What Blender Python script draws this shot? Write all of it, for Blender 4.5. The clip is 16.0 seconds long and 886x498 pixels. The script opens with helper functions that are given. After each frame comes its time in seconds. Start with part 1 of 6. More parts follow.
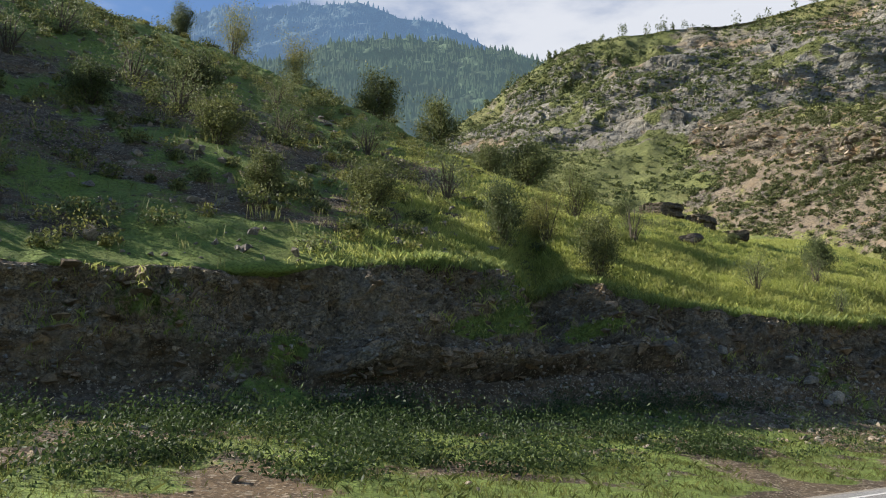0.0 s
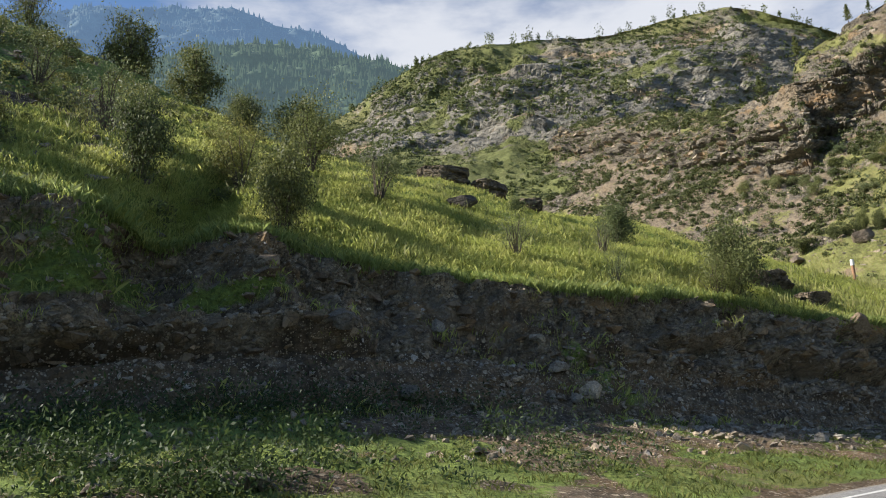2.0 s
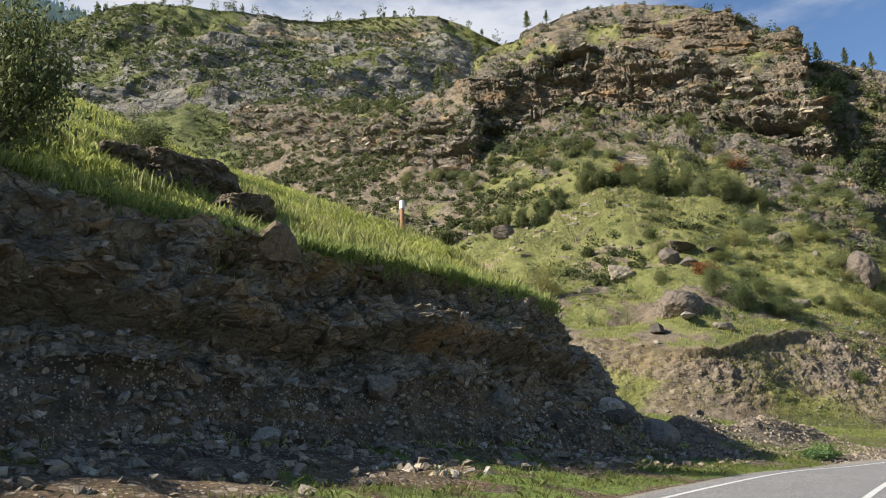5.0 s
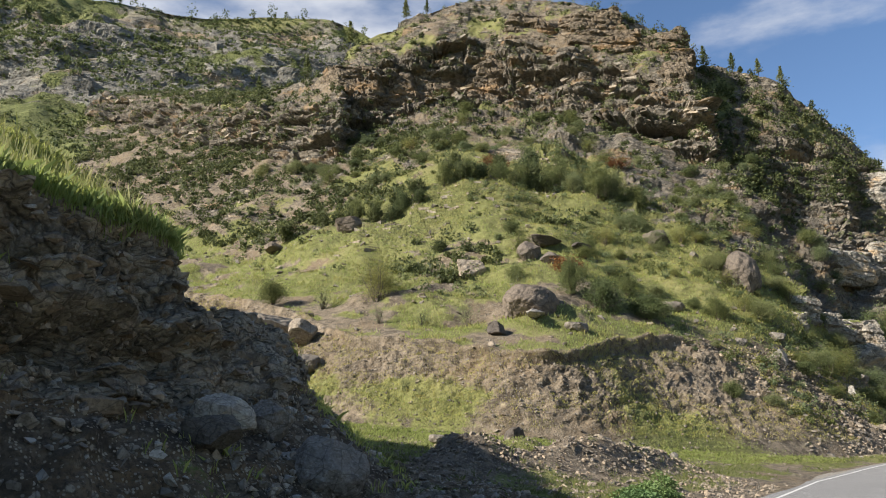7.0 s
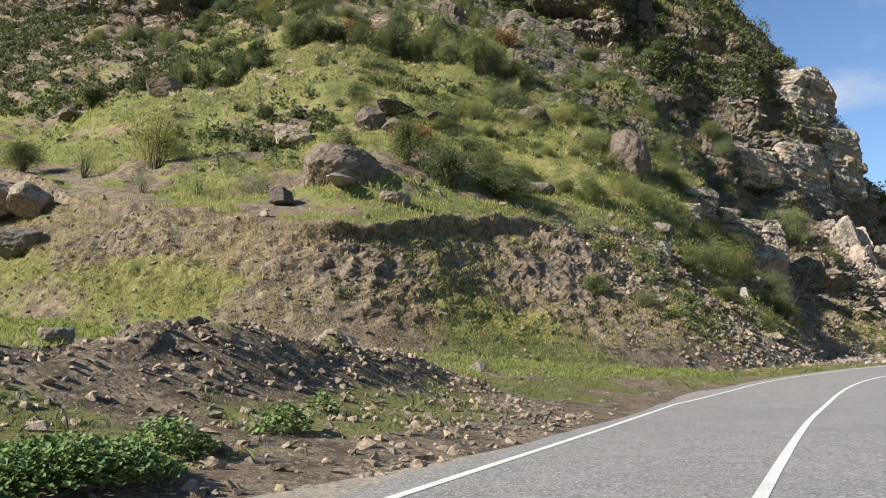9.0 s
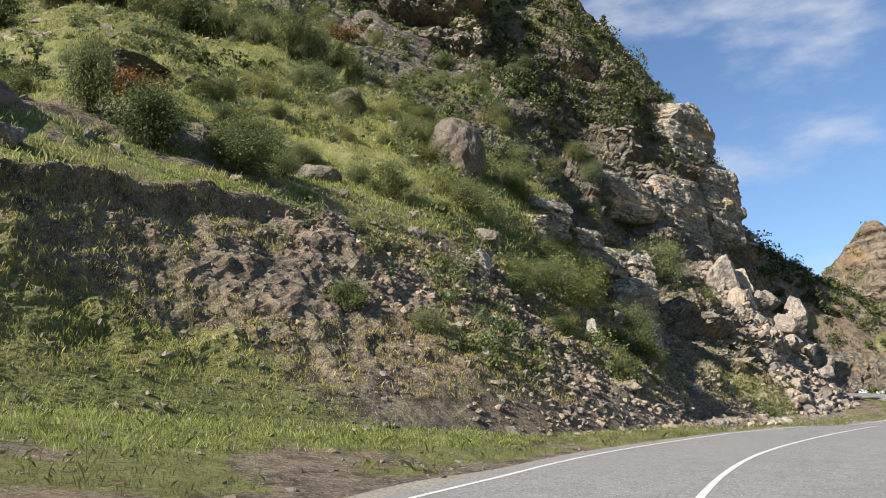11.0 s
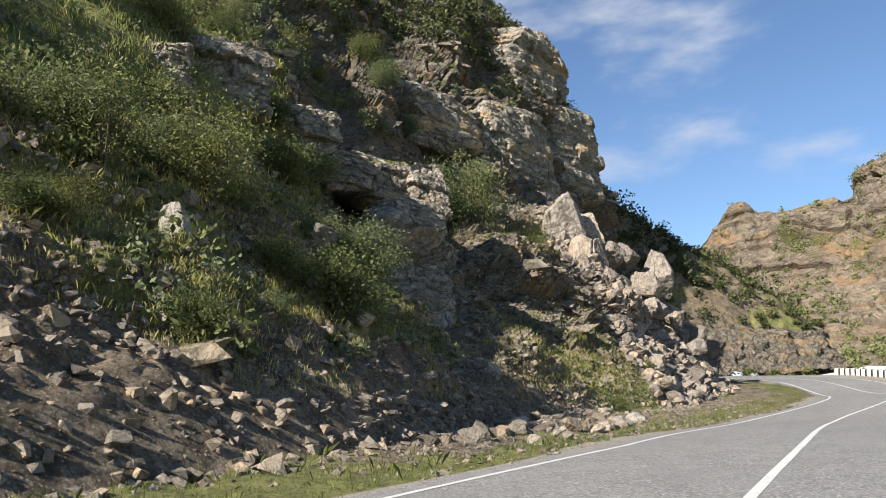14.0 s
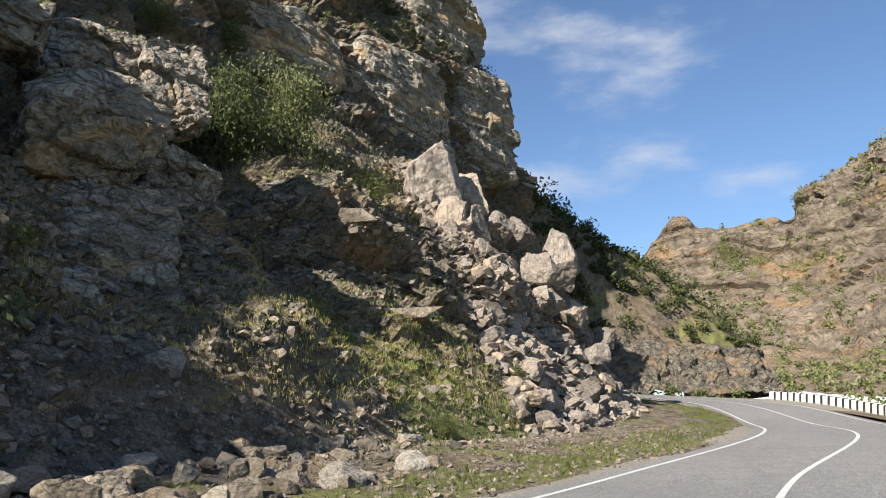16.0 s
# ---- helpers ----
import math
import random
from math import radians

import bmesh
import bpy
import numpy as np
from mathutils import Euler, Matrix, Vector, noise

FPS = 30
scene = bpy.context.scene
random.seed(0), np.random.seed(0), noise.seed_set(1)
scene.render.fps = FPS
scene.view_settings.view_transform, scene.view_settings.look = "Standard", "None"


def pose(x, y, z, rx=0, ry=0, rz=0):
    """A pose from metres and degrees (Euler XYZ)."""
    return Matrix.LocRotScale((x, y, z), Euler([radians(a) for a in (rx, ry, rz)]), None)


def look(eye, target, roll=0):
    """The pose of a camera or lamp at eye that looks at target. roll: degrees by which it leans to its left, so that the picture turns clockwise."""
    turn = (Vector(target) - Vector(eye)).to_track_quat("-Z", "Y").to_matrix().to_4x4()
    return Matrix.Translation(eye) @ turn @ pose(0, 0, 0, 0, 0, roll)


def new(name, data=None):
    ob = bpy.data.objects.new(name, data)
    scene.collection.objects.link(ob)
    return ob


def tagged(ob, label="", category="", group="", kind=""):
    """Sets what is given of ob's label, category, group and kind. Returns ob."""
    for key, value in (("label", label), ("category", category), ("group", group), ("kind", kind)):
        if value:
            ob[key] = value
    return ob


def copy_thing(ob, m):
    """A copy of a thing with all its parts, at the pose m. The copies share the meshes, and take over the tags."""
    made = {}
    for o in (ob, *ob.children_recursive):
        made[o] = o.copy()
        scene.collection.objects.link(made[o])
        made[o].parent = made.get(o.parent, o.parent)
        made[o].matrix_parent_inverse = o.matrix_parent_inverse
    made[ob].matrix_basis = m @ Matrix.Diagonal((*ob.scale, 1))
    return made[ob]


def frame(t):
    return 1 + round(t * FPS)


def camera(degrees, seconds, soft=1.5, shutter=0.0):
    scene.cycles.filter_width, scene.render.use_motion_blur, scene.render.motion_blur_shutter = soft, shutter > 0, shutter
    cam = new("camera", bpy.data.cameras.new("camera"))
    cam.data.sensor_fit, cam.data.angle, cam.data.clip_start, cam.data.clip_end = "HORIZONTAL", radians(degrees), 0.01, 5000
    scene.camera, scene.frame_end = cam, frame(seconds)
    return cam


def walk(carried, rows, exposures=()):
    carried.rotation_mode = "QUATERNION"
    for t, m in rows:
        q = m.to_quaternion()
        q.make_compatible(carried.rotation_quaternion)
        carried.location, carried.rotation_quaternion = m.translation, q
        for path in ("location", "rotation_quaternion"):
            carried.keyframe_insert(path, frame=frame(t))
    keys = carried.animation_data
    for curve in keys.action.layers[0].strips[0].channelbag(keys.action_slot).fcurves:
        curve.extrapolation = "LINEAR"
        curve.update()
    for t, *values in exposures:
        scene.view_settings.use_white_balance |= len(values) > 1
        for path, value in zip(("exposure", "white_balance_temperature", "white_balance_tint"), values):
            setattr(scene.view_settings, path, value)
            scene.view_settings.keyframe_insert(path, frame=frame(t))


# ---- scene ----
# ---- camera ----
cam = camera(57.4, 16.0, 1.0)
METRES, EYE, TILT, LEAN, TURN = 150.0, 1.2, 12.0, 1.0, 0.0
ROWS = [
    (0.0, 0.0, 0.0, 0.0, 0.0, 0.0, -0.0),
    (0.5, 0.0138, 0.0184, -0.0045, -1.61, 0.08, -0.48),
    (1.0, 0.0292, 0.038, -0.009, -5.21, -0.29, -0.11),
    (1.5, 0.0459, 0.0574, -0.0135, -6.64, -0.01, 0.13),
    (2.0, 0.0641, 0.0775, -0.0181, -8.31, 1.02, -0.09),
    (2.5, 0.0836, 0.0971, -0.0226, -10.92, 1.45, -0.64),
    (3.0, 0.1046, 0.1164, -0.0268, -13.94, 1.89, -1.05),
    (3.5, 0.127, 0.1349, -0.031, -18.49, 2.35, -2.84),
    (4.0, 0.1504, 0.1527, -0.0349, -23.14, 2.36, -3.56),
    (4.5, 0.1748, 0.1697, -0.0386, -25.99, 1.98, -4.23),
    (5.0, 0.2003, 0.1869, -0.0422, -28.59, 2.25, -5.5),
    (7.5, 0.3342, 0.2629, -0.0579, -36.2, 4.61, -6.58),
    (8.0, 0.3622, 0.2764, -0.0611, -36.95, 3.33, -7.36),
    (8.5, 0.3908, 0.2897, -0.0647, -37.51, 0.44, -8.24),
    (9.0, 0.4209, 0.3038, -0.0685, -40.75, -0.56, -7.62),
    (11.5, 0.5831, 0.3672, -0.0811, -50.41, 5.32, -8.56),
    (12.0, 0.6155, 0.3788, -0.0814, -54.19, 4.52, -7.53),
    (12.5, 0.6476, 0.3889, -0.0825, -58.3, 5.14, -7.85),
    (13.0, 0.6801, 0.3979, -0.084, -60.35, 5.68, -8.31),
    (13.5, 0.7116, 0.4053, -0.0852, -59.4, 5.81, -8.01),
    (14.0, 0.7436, 0.4126, -0.0861, -56.23, 5.63, -8.03),
    (14.5, 0.7752, 0.4191, -0.0864, -55.64, 5.71, -9.06),
    (15.0, 0.8065, 0.4247, -0.0863, -56.02, 5.9, -10.18),
    (15.5, 0.8384, 0.4294, -0.086, -57.44, 6.33, -10.82),
    (16.0, 0.8699, 0.4327, -0.0857, -60.3, 6.85, -10.98),
]
walk(cam, [(t, pose(0, 0, EYE, TILT, LEAN, TURN) @ pose(METRES * x, METRES * y, METRES * z, 90 + pitch, roll, yaw)) for t, x, y, z, yaw, pitch, roll in ROWS])

# ---- world, sun ----
SUN_FROM = Vector((-0.97, 0.17, 0.595)).normalized()
scene.view_settings.exposure = 1.02
world = bpy.data.worlds.new("world")
scene.world = world
world.use_nodes = True
wn, wl = world.node_tree.nodes, world.node_tree.links
wn.clear()
sky = wn.new("ShaderNodeTexSky")
sky.sky_type = "NISHITA"
sky.sun_disc = False
sky.sun_elevation = math.asin(SUN_FROM.z)
sky.sun_rotation = math.atan2(SUN_FROM.x, SUN_FROM.y)
sky.altitude, sky.air_density, sky.dust_density, sky.ozone_density = 900, 1.0, 0.15, 4.0
coords = wn.new("ShaderNodeTexCoord")
stretch = wn.new("ShaderNodeMapping")
stretch.inputs["Scale"].default_value = (1.6, 1.6, 4.5)
stretch.inputs["Location"].default_value = (0.35, 0.1, 0.0)
wl.new(coords.outputs["Generated"], stretch.inputs["Vector"])
cloud = wn.new("ShaderNodeTexNoise")
cloud.inputs["Scale"].default_value = 1.7
cloud.inputs["Detail"].default_value = 8
cloud.inputs["Roughness"].default_value = 0.55
wl.new(stretch.outputs["Vector"], cloud.inputs["Vector"])
# more cloud over the valley to the north, thin in the east
spread = wn.new("ShaderNodeSeparateXYZ")
wl.new(coords.outputs["Generated"], spread.inputs[0])
lean = wn.new("ShaderNodeMath")
lean.operation = "MULTIPLY_ADD"
lean.inputs[1].default_value = 0.22
wl.new(spread.outputs["Y"], lean.inputs[0])
wl.new(cloud.outputs["Fac"], lean.inputs[2])
cover = wn.new("ShaderNodeMapRange")
cover.interpolation_type = "SMOOTHSTEP"
cover.inputs["From Min"].default_value, cover.inputs["From Max"].default_value = 0.55, 0.78
wl.new(lean.outputs[0], cover.inputs["Value"])
over = wn.new("ShaderNodeMix")
over.data_type = "RGBA"
over.inputs["B"].default_value = (5.0, 5.2, 5.7, 1)
wl.new(cover.outputs[0], over.inputs["Factor"])
wl.new(sky.outputs["Color"], over.inputs["A"])
back = wn.new("ShaderNodeBackground")
back.inputs["Strength"].default_value = 0.075
wl.new(over.outputs["Result"], back.inputs["Color"])
wout = wn.new("ShaderNodeOutputWorld")
wl.new(back.outputs[0], wout.inputs["Surface"])

lamp = bpy.data.lights.new("sun", "SUN")
lamp.energy, lamp.angle, lamp.color = 5.0, radians(0.55), (1.0, 0.94, 0.84)
sun = new("sun", lamp)
sun.matrix_world = look(SUN_FROM * 400, (0, 0, 0))

# ---- materials ----
def material(name, rough=0.9):
    m = bpy.data.materials.new(name)
    m.use_nodes = True
    n = m.node_tree.nodes
    b = n["Principled BSDF"]
    b.inputs["Roughness"].default_value = rough
    b.inputs["Specular IOR Level"].default_value = 0.25
    return m, n, m.node_tree.links, b


def tex_noise(n, l, vec, scale, detail=4, rough=0.6):
    x = n.new("ShaderNodeTexNoise")
    x.inputs["Scale"].default_value, x.inputs["Detail"].default_value, x.inputs["Roughness"].default_value = scale, detail, rough
    l.new(vec, x.inputs["Vector"])
    return x.outputs["Fac"]


def tex_cells(n, l, vec, scale, feature="F1"):
    x = n.new("ShaderNodeTexVoronoi")
    x.feature = feature
    x.inputs["Scale"].default_value = scale
    l.new(vec, x.inputs["Vector"])
    return x


def ramp(n, l, fac, stops):
    r = n.new("ShaderNodeValToRGB")
    e = r.color_ramp.elements
    while len(e) < len(stops):
        e.new(0.5)
    for el, (p, c) in zip(e, stops):
        el.position, el.color = p, (*c, 1) if len(c) == 3 else c
    l.new(fac, r.inputs[0])
    return r.outputs["Color"]


def mix(n, l, fac, a, b, mode="MIX"):
    x = n.new("ShaderNodeMix")
    x.data_type, x.blend_type = "RGBA", mode
    for key, v in (("Factor", fac), ("A", a), ("B", b)):
        if isinstance(v, bpy.types.NodeSocket):
            l.new(v, x.inputs[key])
        elif key == "Factor":
            x.inputs[key].default_value = v
        else:
            x.inputs[key].default_value = (*v, 1)
    return x.outputs["Result"]


def maths(n, l, op, a, b=0.0, c=0.0):
    x = n.new("ShaderNodeMath")
    x.operation = op
    for i, v in enumerate((a, b, c)):
        if isinstance(v, bpy.types.NodeSocket):
            l.new(v, x.inputs[i])
        else:
            x.inputs[i].default_value = v
    return x.outputs[0]


def span(n, l, v, lo, hi, smooth=True):
    x = n.new("ShaderNodeMapRange")
    if smooth:
        x.interpolation_type = "SMOOTHSTEP"
    x.inputs["From Min"].default_value, x.inputs["From Max"].default_value = lo, hi
    l.new(v, x.inputs["Value"])
    return x.outputs[0]


def bumped(n, l, b, heights):
    last = None
    for h, strength, dist in heights:
        x = n.new("ShaderNodeBump")
        x.inputs["Strength"].default_value, x.inputs["Distance"].default_value = strength, dist
        l.new(h, x.inputs["Height"])
        if last:
            l.new(last, x.inputs["Normal"])
        last = x.outputs["Normal"]
    l.new(last, b.inputs["Normal"])


def where(n):
    return n.new("ShaderNodeTexCoord").outputs["Object"]


def layer(n, name):
    a = n.new("ShaderNodeAttribute")
    a.attribute_name = name
    return a.outputs["Fac"]


def terrain_material(name, soil, stone, turf, size=1.0, dry=(0.20, 0.19, 0.06), strata=0.0, dust=(0.2, 0.16, 0.1), crack=1.0):
    """Earth with pebbles, bare rock and turf, mixed by the sheet's own layers."""
    m, n, l, b = material(name, 0.95)
    p = where(n)
    g, r = layer(n, "turf"), layer(n, "rock")
    big, mid, fine = tex_noise(n, l, p, 0.16 / size, 5), tex_noise(n, l, p, 1.3 / size, 6, 0.65), tex_noise(n, l, p, 9 / size, 6, 0.7)
    peb = tex_cells(n, l, p, 5.0 / size)
    peb2 = tex_cells(n, l, p, 14.0 / size)
    pick = n.new("ShaderNodeSeparateColor")
    l.new(peb.outputs["Color"], pick.inputs[0])
    pick2 = n.new("ShaderNodeSeparateColor")
    l.new(peb2.outputs["Color"], pick2.inputs[0])
    dark, light = tuple(c * 0.36 for c in soil), tuple(min(1, c * 1.9) for c in soil)
    earth = mix(n, l, span(n, l, mid, 0.3, 0.7), dark, light)
    earth = mix(n, l, maths(n, l, "MULTIPLY", span(n, l, big, 0.45, 0.7), 0.6), earth, tuple(c * f for c, f in zip(soil, (1.35, 1.2, 0.95))))
    if strata:
        flat = n.new("ShaderNodeMapping")
        flat.inputs["Scale"].default_value = (0.07, 0.07, 1.5)
        l.new(p, flat.inputs["Vector"])
        seams = tex_noise(n, l, flat.outputs[0], 1.0, 5, 0.6)
        earth = mix(n, l, maths(n, l, "MULTIPLY", span(n, l, seams, 0.5, 0.6), strata), earth, tuple(c * f for c, f in zip(soil, (1.75, 1.5, 1.15))))
        earth = mix(n, l, maths(n, l, "MULTIPLY", span(n, l, seams, 0.44, 0.36), strata), earth, tuple(c * 0.5 for c in soil))
    # pale bedded earth or rock dust
    worn = maths(n, l, "ADD", layer(n, "pale"), maths(n, l, "MULTIPLY_ADD", mid, 0.9, -0.45))
    chalk = mix(n, l, span(n, l, fine, 0.36, 0.62), tuple(c * 1.35 for c in dust), tuple(c * 0.6 for c in dust))
    earth = mix(n, l, span(n, l, worn, 0.3, 0.6), earth, chalk)
    is_stone = maths(n, l, "MULTIPLY", span(n, l, pick.outputs[0], 0.72, 0.8), span(n, l, peb.outputs["Distance"], 0.42, 0.30))
    earth = mix(n, l, is_stone, earth, mix(n, l, pick.outputs[1], tuple(c * 0.8 for c in stone), tuple(c * 1.45 for c in stone)))
    earth = mix(n, l, maths(n, l, "MULTIPLY", span(n, l, fine, 0.45, 0.62), 0.7), earth, tuple(c * 0.4 for c in soil))
    is_grit = maths(n, l, "MULTIPLY", span(n, l, pick2.outputs[0], 0.55, 0.65), span(n, l, peb2.outputs["Distance"], 0.45, 0.3))
    earth = mix(n, l, maths(n, l, "MULTIPLY", is_grit, 0.8), earth, mix(n, l, pick2.outputs[1], tuple(c * 0.7 for c in stone), tuple(c * 1.7 for c in stone)))
    # bedded rock: thin layers tilted a little, cracks across them
    bed = n.new("ShaderNodeMapping")
    bed.inputs["Scale"].default_value = (0.55 / size, 0.55 / size, 1.35 / size)
    bed.inputs["Rotation"].default_value = (0.10, -0.08, 0)
    wander = n.new("ShaderNodeTexNoise")
    wander.inputs["Scale"].default_value, wander.inputs["Detail"].default_value = 0.9 / size, 4
    l.new(p, wander.inputs["Vector"])
    shift = n.new("ShaderNodeVectorMath")
    shift.operation = "MULTIPLY_ADD"
    shift.inputs[1].default_value = (1.6 * size,) * 3
    l.new(wander.outputs["Color"], shift.inputs[0])
    l.new(p, shift.inputs[2])
    l.new(shift.outputs[0], bed.inputs["Vector"])
    layers = tex_noise(n, l, bed.outputs[0], 1.2, 8, 0.72)
    cracks = tex_cells(n, l, bed.outputs[0], 1.1, "DISTANCE_TO_EDGE").outputs["Distance"]
    joints = tex_cells(n, l, bed.outputs[0], 3.4, "DISTANCE_TO_EDGE").outputs["Distance"]
    slab = ramp(n, l, layers, [(0.3, tuple(c * 0.35 for c in stone)), (0.47, tuple(c * 0.85 for c in stone)), (0.6, tuple(c * 1.3 for c in stone)), (0.8, tuple(c * f for c, f in zip(stone, (1.3, 1.1, 0.8))))])
    slab = mix(n, l, maths(n, l, "MULTIPLY", span(n, l, cracks, 0.07, 0.0), 0.8 * crack), slab, tuple(c * 0.18 for c in stone))
    slab = mix(n, l, maths(n, l, "MULTIPLY", span(n, l, joints, 0.07, 0.0), 0.6 * crack), slab, tuple(c * 0.2 for c in stone))
    slab = mix(n, l, maths(n, l, "MULTIPLY", span(n, l, fine, 0.48, 0.64), 0.6), slab, tuple(c * 0.5 for c in stone))
    slab = mix(n, l, maths(n, l, "MULTIPLY", span(n, l, big, 0.5, 0.66), 0.55), slab, tuple(c * f for c, f in zip(stone, (0.75, 0.72, 0.7))))
    ochre = tex_noise(n, l, bed.outputs[0], 0.32, 4, 0.6)
    slab = mix(n, l, maths(n, l, "MULTIPLY", span(n, l, ochre, 0.54, 0.64), 0.55), slab, tuple(c * f for c, f in zip(stone, (1.5, 1.12, 0.7))))
    is_rock = span(n, l, maths(n, l, "ADD", r, maths(n, l, "MULTIPLY_ADD", mid, 0.6, -0.3)), 0.4, 0.6)
    bare = mix(n, l, is_rock, earth, slab)
    lawn = mix(n, l, span(n, l, mid, 0.3, 0.72), tuple(c * 0.6 for c in turf), turf)
    lawn = mix(n, l, span(n, l, big, 0.5, 0.75), lawn, dry)
    lawn = mix(n, l, maths(n, l, "MULTIPLY", span(n, l, fine, 0.45, 0.65), 0.75), lawn, tuple(c * 0.32 for c in turf))
    cover = span(n, l, maths(n, l, "ADD", g, maths(n, l, "ADD", maths(n, l, "MULTIPLY_ADD", mid, 0.8, -0.4), maths(n, l, "MULTIPLY_ADD", fine, 0.5, -0.25))), 0.42, 0.58)
    l.new(mix(n, l, cover, bare, lawn), b.inputs["Base Color"])
    bumped(n, l, b, [(layers, 0.7, 0.35 * size), (maths(n, l, "MULTIPLY", is_rock, span(n, l, cracks, 0.0, 0.1)), 0.6, 0.2 * size), (maths(n, l, "MULTIPLY", is_rock, span(n, l, joints, 0.0, 0.12)), 0.7, 0.14 * size), (peb.outputs["Distance"], 0.35, 0.10 * size), (fine, 0.8, 0.07 * size)])
    return m


def stone_material(name, tone, warm=(1.2, 1.0, 0.78), size=1.0):
    m, n, l, b = material(name, 0.88)
    p = where(n)
    info = n.new("ShaderNodeObjectInfo").outputs["Random"]
    isle = n.new("ShaderNodeNewGeometry").outputs["Random Per Island"]
    big, fine = tex_noise(n, l, p, 1.1 / size, 6, 0.65), tex_noise(n, l, p, 11 / size, 6, 0.7)
    mid = tex_noise(n, l, p, 3.5 / size, 6, 0.7)
    spots = tex_cells(n, l, p, 16 / size)
    pick = n.new("ShaderNodeSeparateColor")
    l.new(spots.outputs["Color"], pick.inputs[0])
    crack = tex_cells(n, l, p, 1.6 / size, "DISTANCE_TO_EDGE").outputs["Distance"]
    col = ramp(n, l, big, [(0.25, tuple(c * 0.5 for c in tone)), (0.45, tone), (0.62, tuple(min(1, c * 1.25) for c in tone)), (0.8, tuple(min(1, c * w) for c, w in zip(tone, warm)))])
    col = mix(n, l, maths(n, l, "MULTIPLY", span(n, l, mid, 0.5, 0.62), 0.6), col, tuple(c * f for c, f in zip(tone, (0.55, 0.52, 0.48))))
    col = mix(n, l, maths(n, l, "MULTIPLY", span(n, l, fine, 0.5, 0.66), 0.6), col, tuple(c * 0.42 for c in tone))
    col = mix(n, l, maths(n, l, "MULTIPLY", span(n, l, pick.outputs[0], 0.8, 0.9), 0.5), col, tuple(min(1, c * 1.5) for c in tone))
    col = mix(n, l, maths(n, l, "MULTIPLY", span(n, l, crack, 0.035, 0.0), 0.6), col, tuple(c * 0.3 for c in tone))
    col = mix(n, l, 1.0, col, ramp(n, l, maths(n, l, "FRACT", maths(n, l, "ADD", info, isle)), [(0, (0.62, 0.6, 0.58)), (0.5, (1, 1, 1)), (1, (1.3, 1.2, 1.06))]), "MULTIPLY")
    l.new(col, b.inputs["Base Color"])
    bumped(n, l, b, [(big, 0.6, 0.15 * size), (mid, 0.8, 0.12 * size), (fine, 0.8, 0.05 * size)])
    return m


def leaf_material(name, tone, tip, through_light=0.35):
    m, n, l, b = material(name, 0.6)
    isle = n.new("ShaderNodeNewGeometry").outputs["Random Per Island"]
    info = n.new("ShaderNodeObjectInfo").outputs["Random"]
    p = where(n)
    patch = tex_noise(n, l, p, 0.35, 3)
    col = mix(n, l, isle, tuple(c * 0.65 for c in tone), tip)
    col = mix(n, l, maths(n, l, "MULTIPLY", span(n, l, patch, 0.4, 0.65), 0.5), col, tone)
    col = mix(n, l, 1.0, col, ramp(n, l, info, [(0, (0.75, 0.8, 0.8)), (1, (1.2, 1.1, 0.95))]), "MULTIPLY")
    l.new(col, b.inputs["Base Color"])
    t = n.new("ShaderNodeBsdfTranslucent")
    l.new(col, t.inputs["Color"])
    s = n.new("ShaderNodeMixShader")
    s.inputs[0].default_value = through_light
    l.new(b.outputs[0], s.inputs[1])
    l.new(t.outputs[0], s.inputs[2])
    l.new(s.outputs[0], n["Material Output"].inputs["Surface"])
    return m


def plain_material(name, tone, rough=0.8, grain=20.0, contrast=0.25):
    m, n, l, b = material(name, rough)
    p = where(n)
    fine, big = tex_noise(n, l, p, grain, 5, 0.7), tex_noise(n, l, p, grain * 0.08, 4)
    col = mix(n, l, span(n, l, fine, 0.3, 0.7), tuple(c * (1 - contrast) for c in tone), tuple(min(1, c * (1 + contrast)) for c in tone))
    col = mix(n, l, maths(n, l, "MULTIPLY", span(n, l, big, 0.45, 0.7), 0.4), col, tuple(c * 0.7 for c in tone))
    l.new(col, b.inputs["Base Color"])
    bumped(n, l, b, [(fine, 0.4, 0.01)])
    return m


def asphalt_material(name, tone):
    """Worn asphalt: pale aggregate in a dark binder, patches and blotches."""
    m, n, l, b = material(name, 0.85)
    p = where(n)
    grit = tex_cells(n, l, p, 38)
    pick = n.new("ShaderNodeSeparateColor")
    l.new(grit.outputs["Color"], pick.inputs[0])
    fine, mid, big = tex_noise(n, l, p, 14, 5, 0.7), tex_noise(n, l, p, 1.6, 5, 0.65), tex_noise(n, l, p, 0.22, 4)
    col = ramp(n, l, pick.outputs[0], [(0, tuple(c * 0.45 for c in tone)), (0.5, tone), (0.85, tuple(c * 1.25 for c in tone)), (1, tuple(c * 2.1 for c in tone))])
    col = mix(n, l, maths(n, l, "MULTIPLY", span(n, l, fine, 0.42, 0.62), 0.45), col, tuple(c * 0.6 for c in tone))
    col = mix(n, l, maths(n, l, "MULTIPLY", span(n, l, mid, 0.4, 0.68), 0.35), col, tuple(c * 1.3 for c in tone))
    col = mix(n, l, maths(n, l, "MULTIPLY", span(n, l, big, 0.45, 0.65), 0.3), col, tuple(c * 0.75 for c in tone))
    l.new(col, b.inputs["Base Color"])
    bumped(n, l, b, [(grit.outputs["Distance"], 0.5, 0.006), (fine, 0.3, 0.01)])
    return m


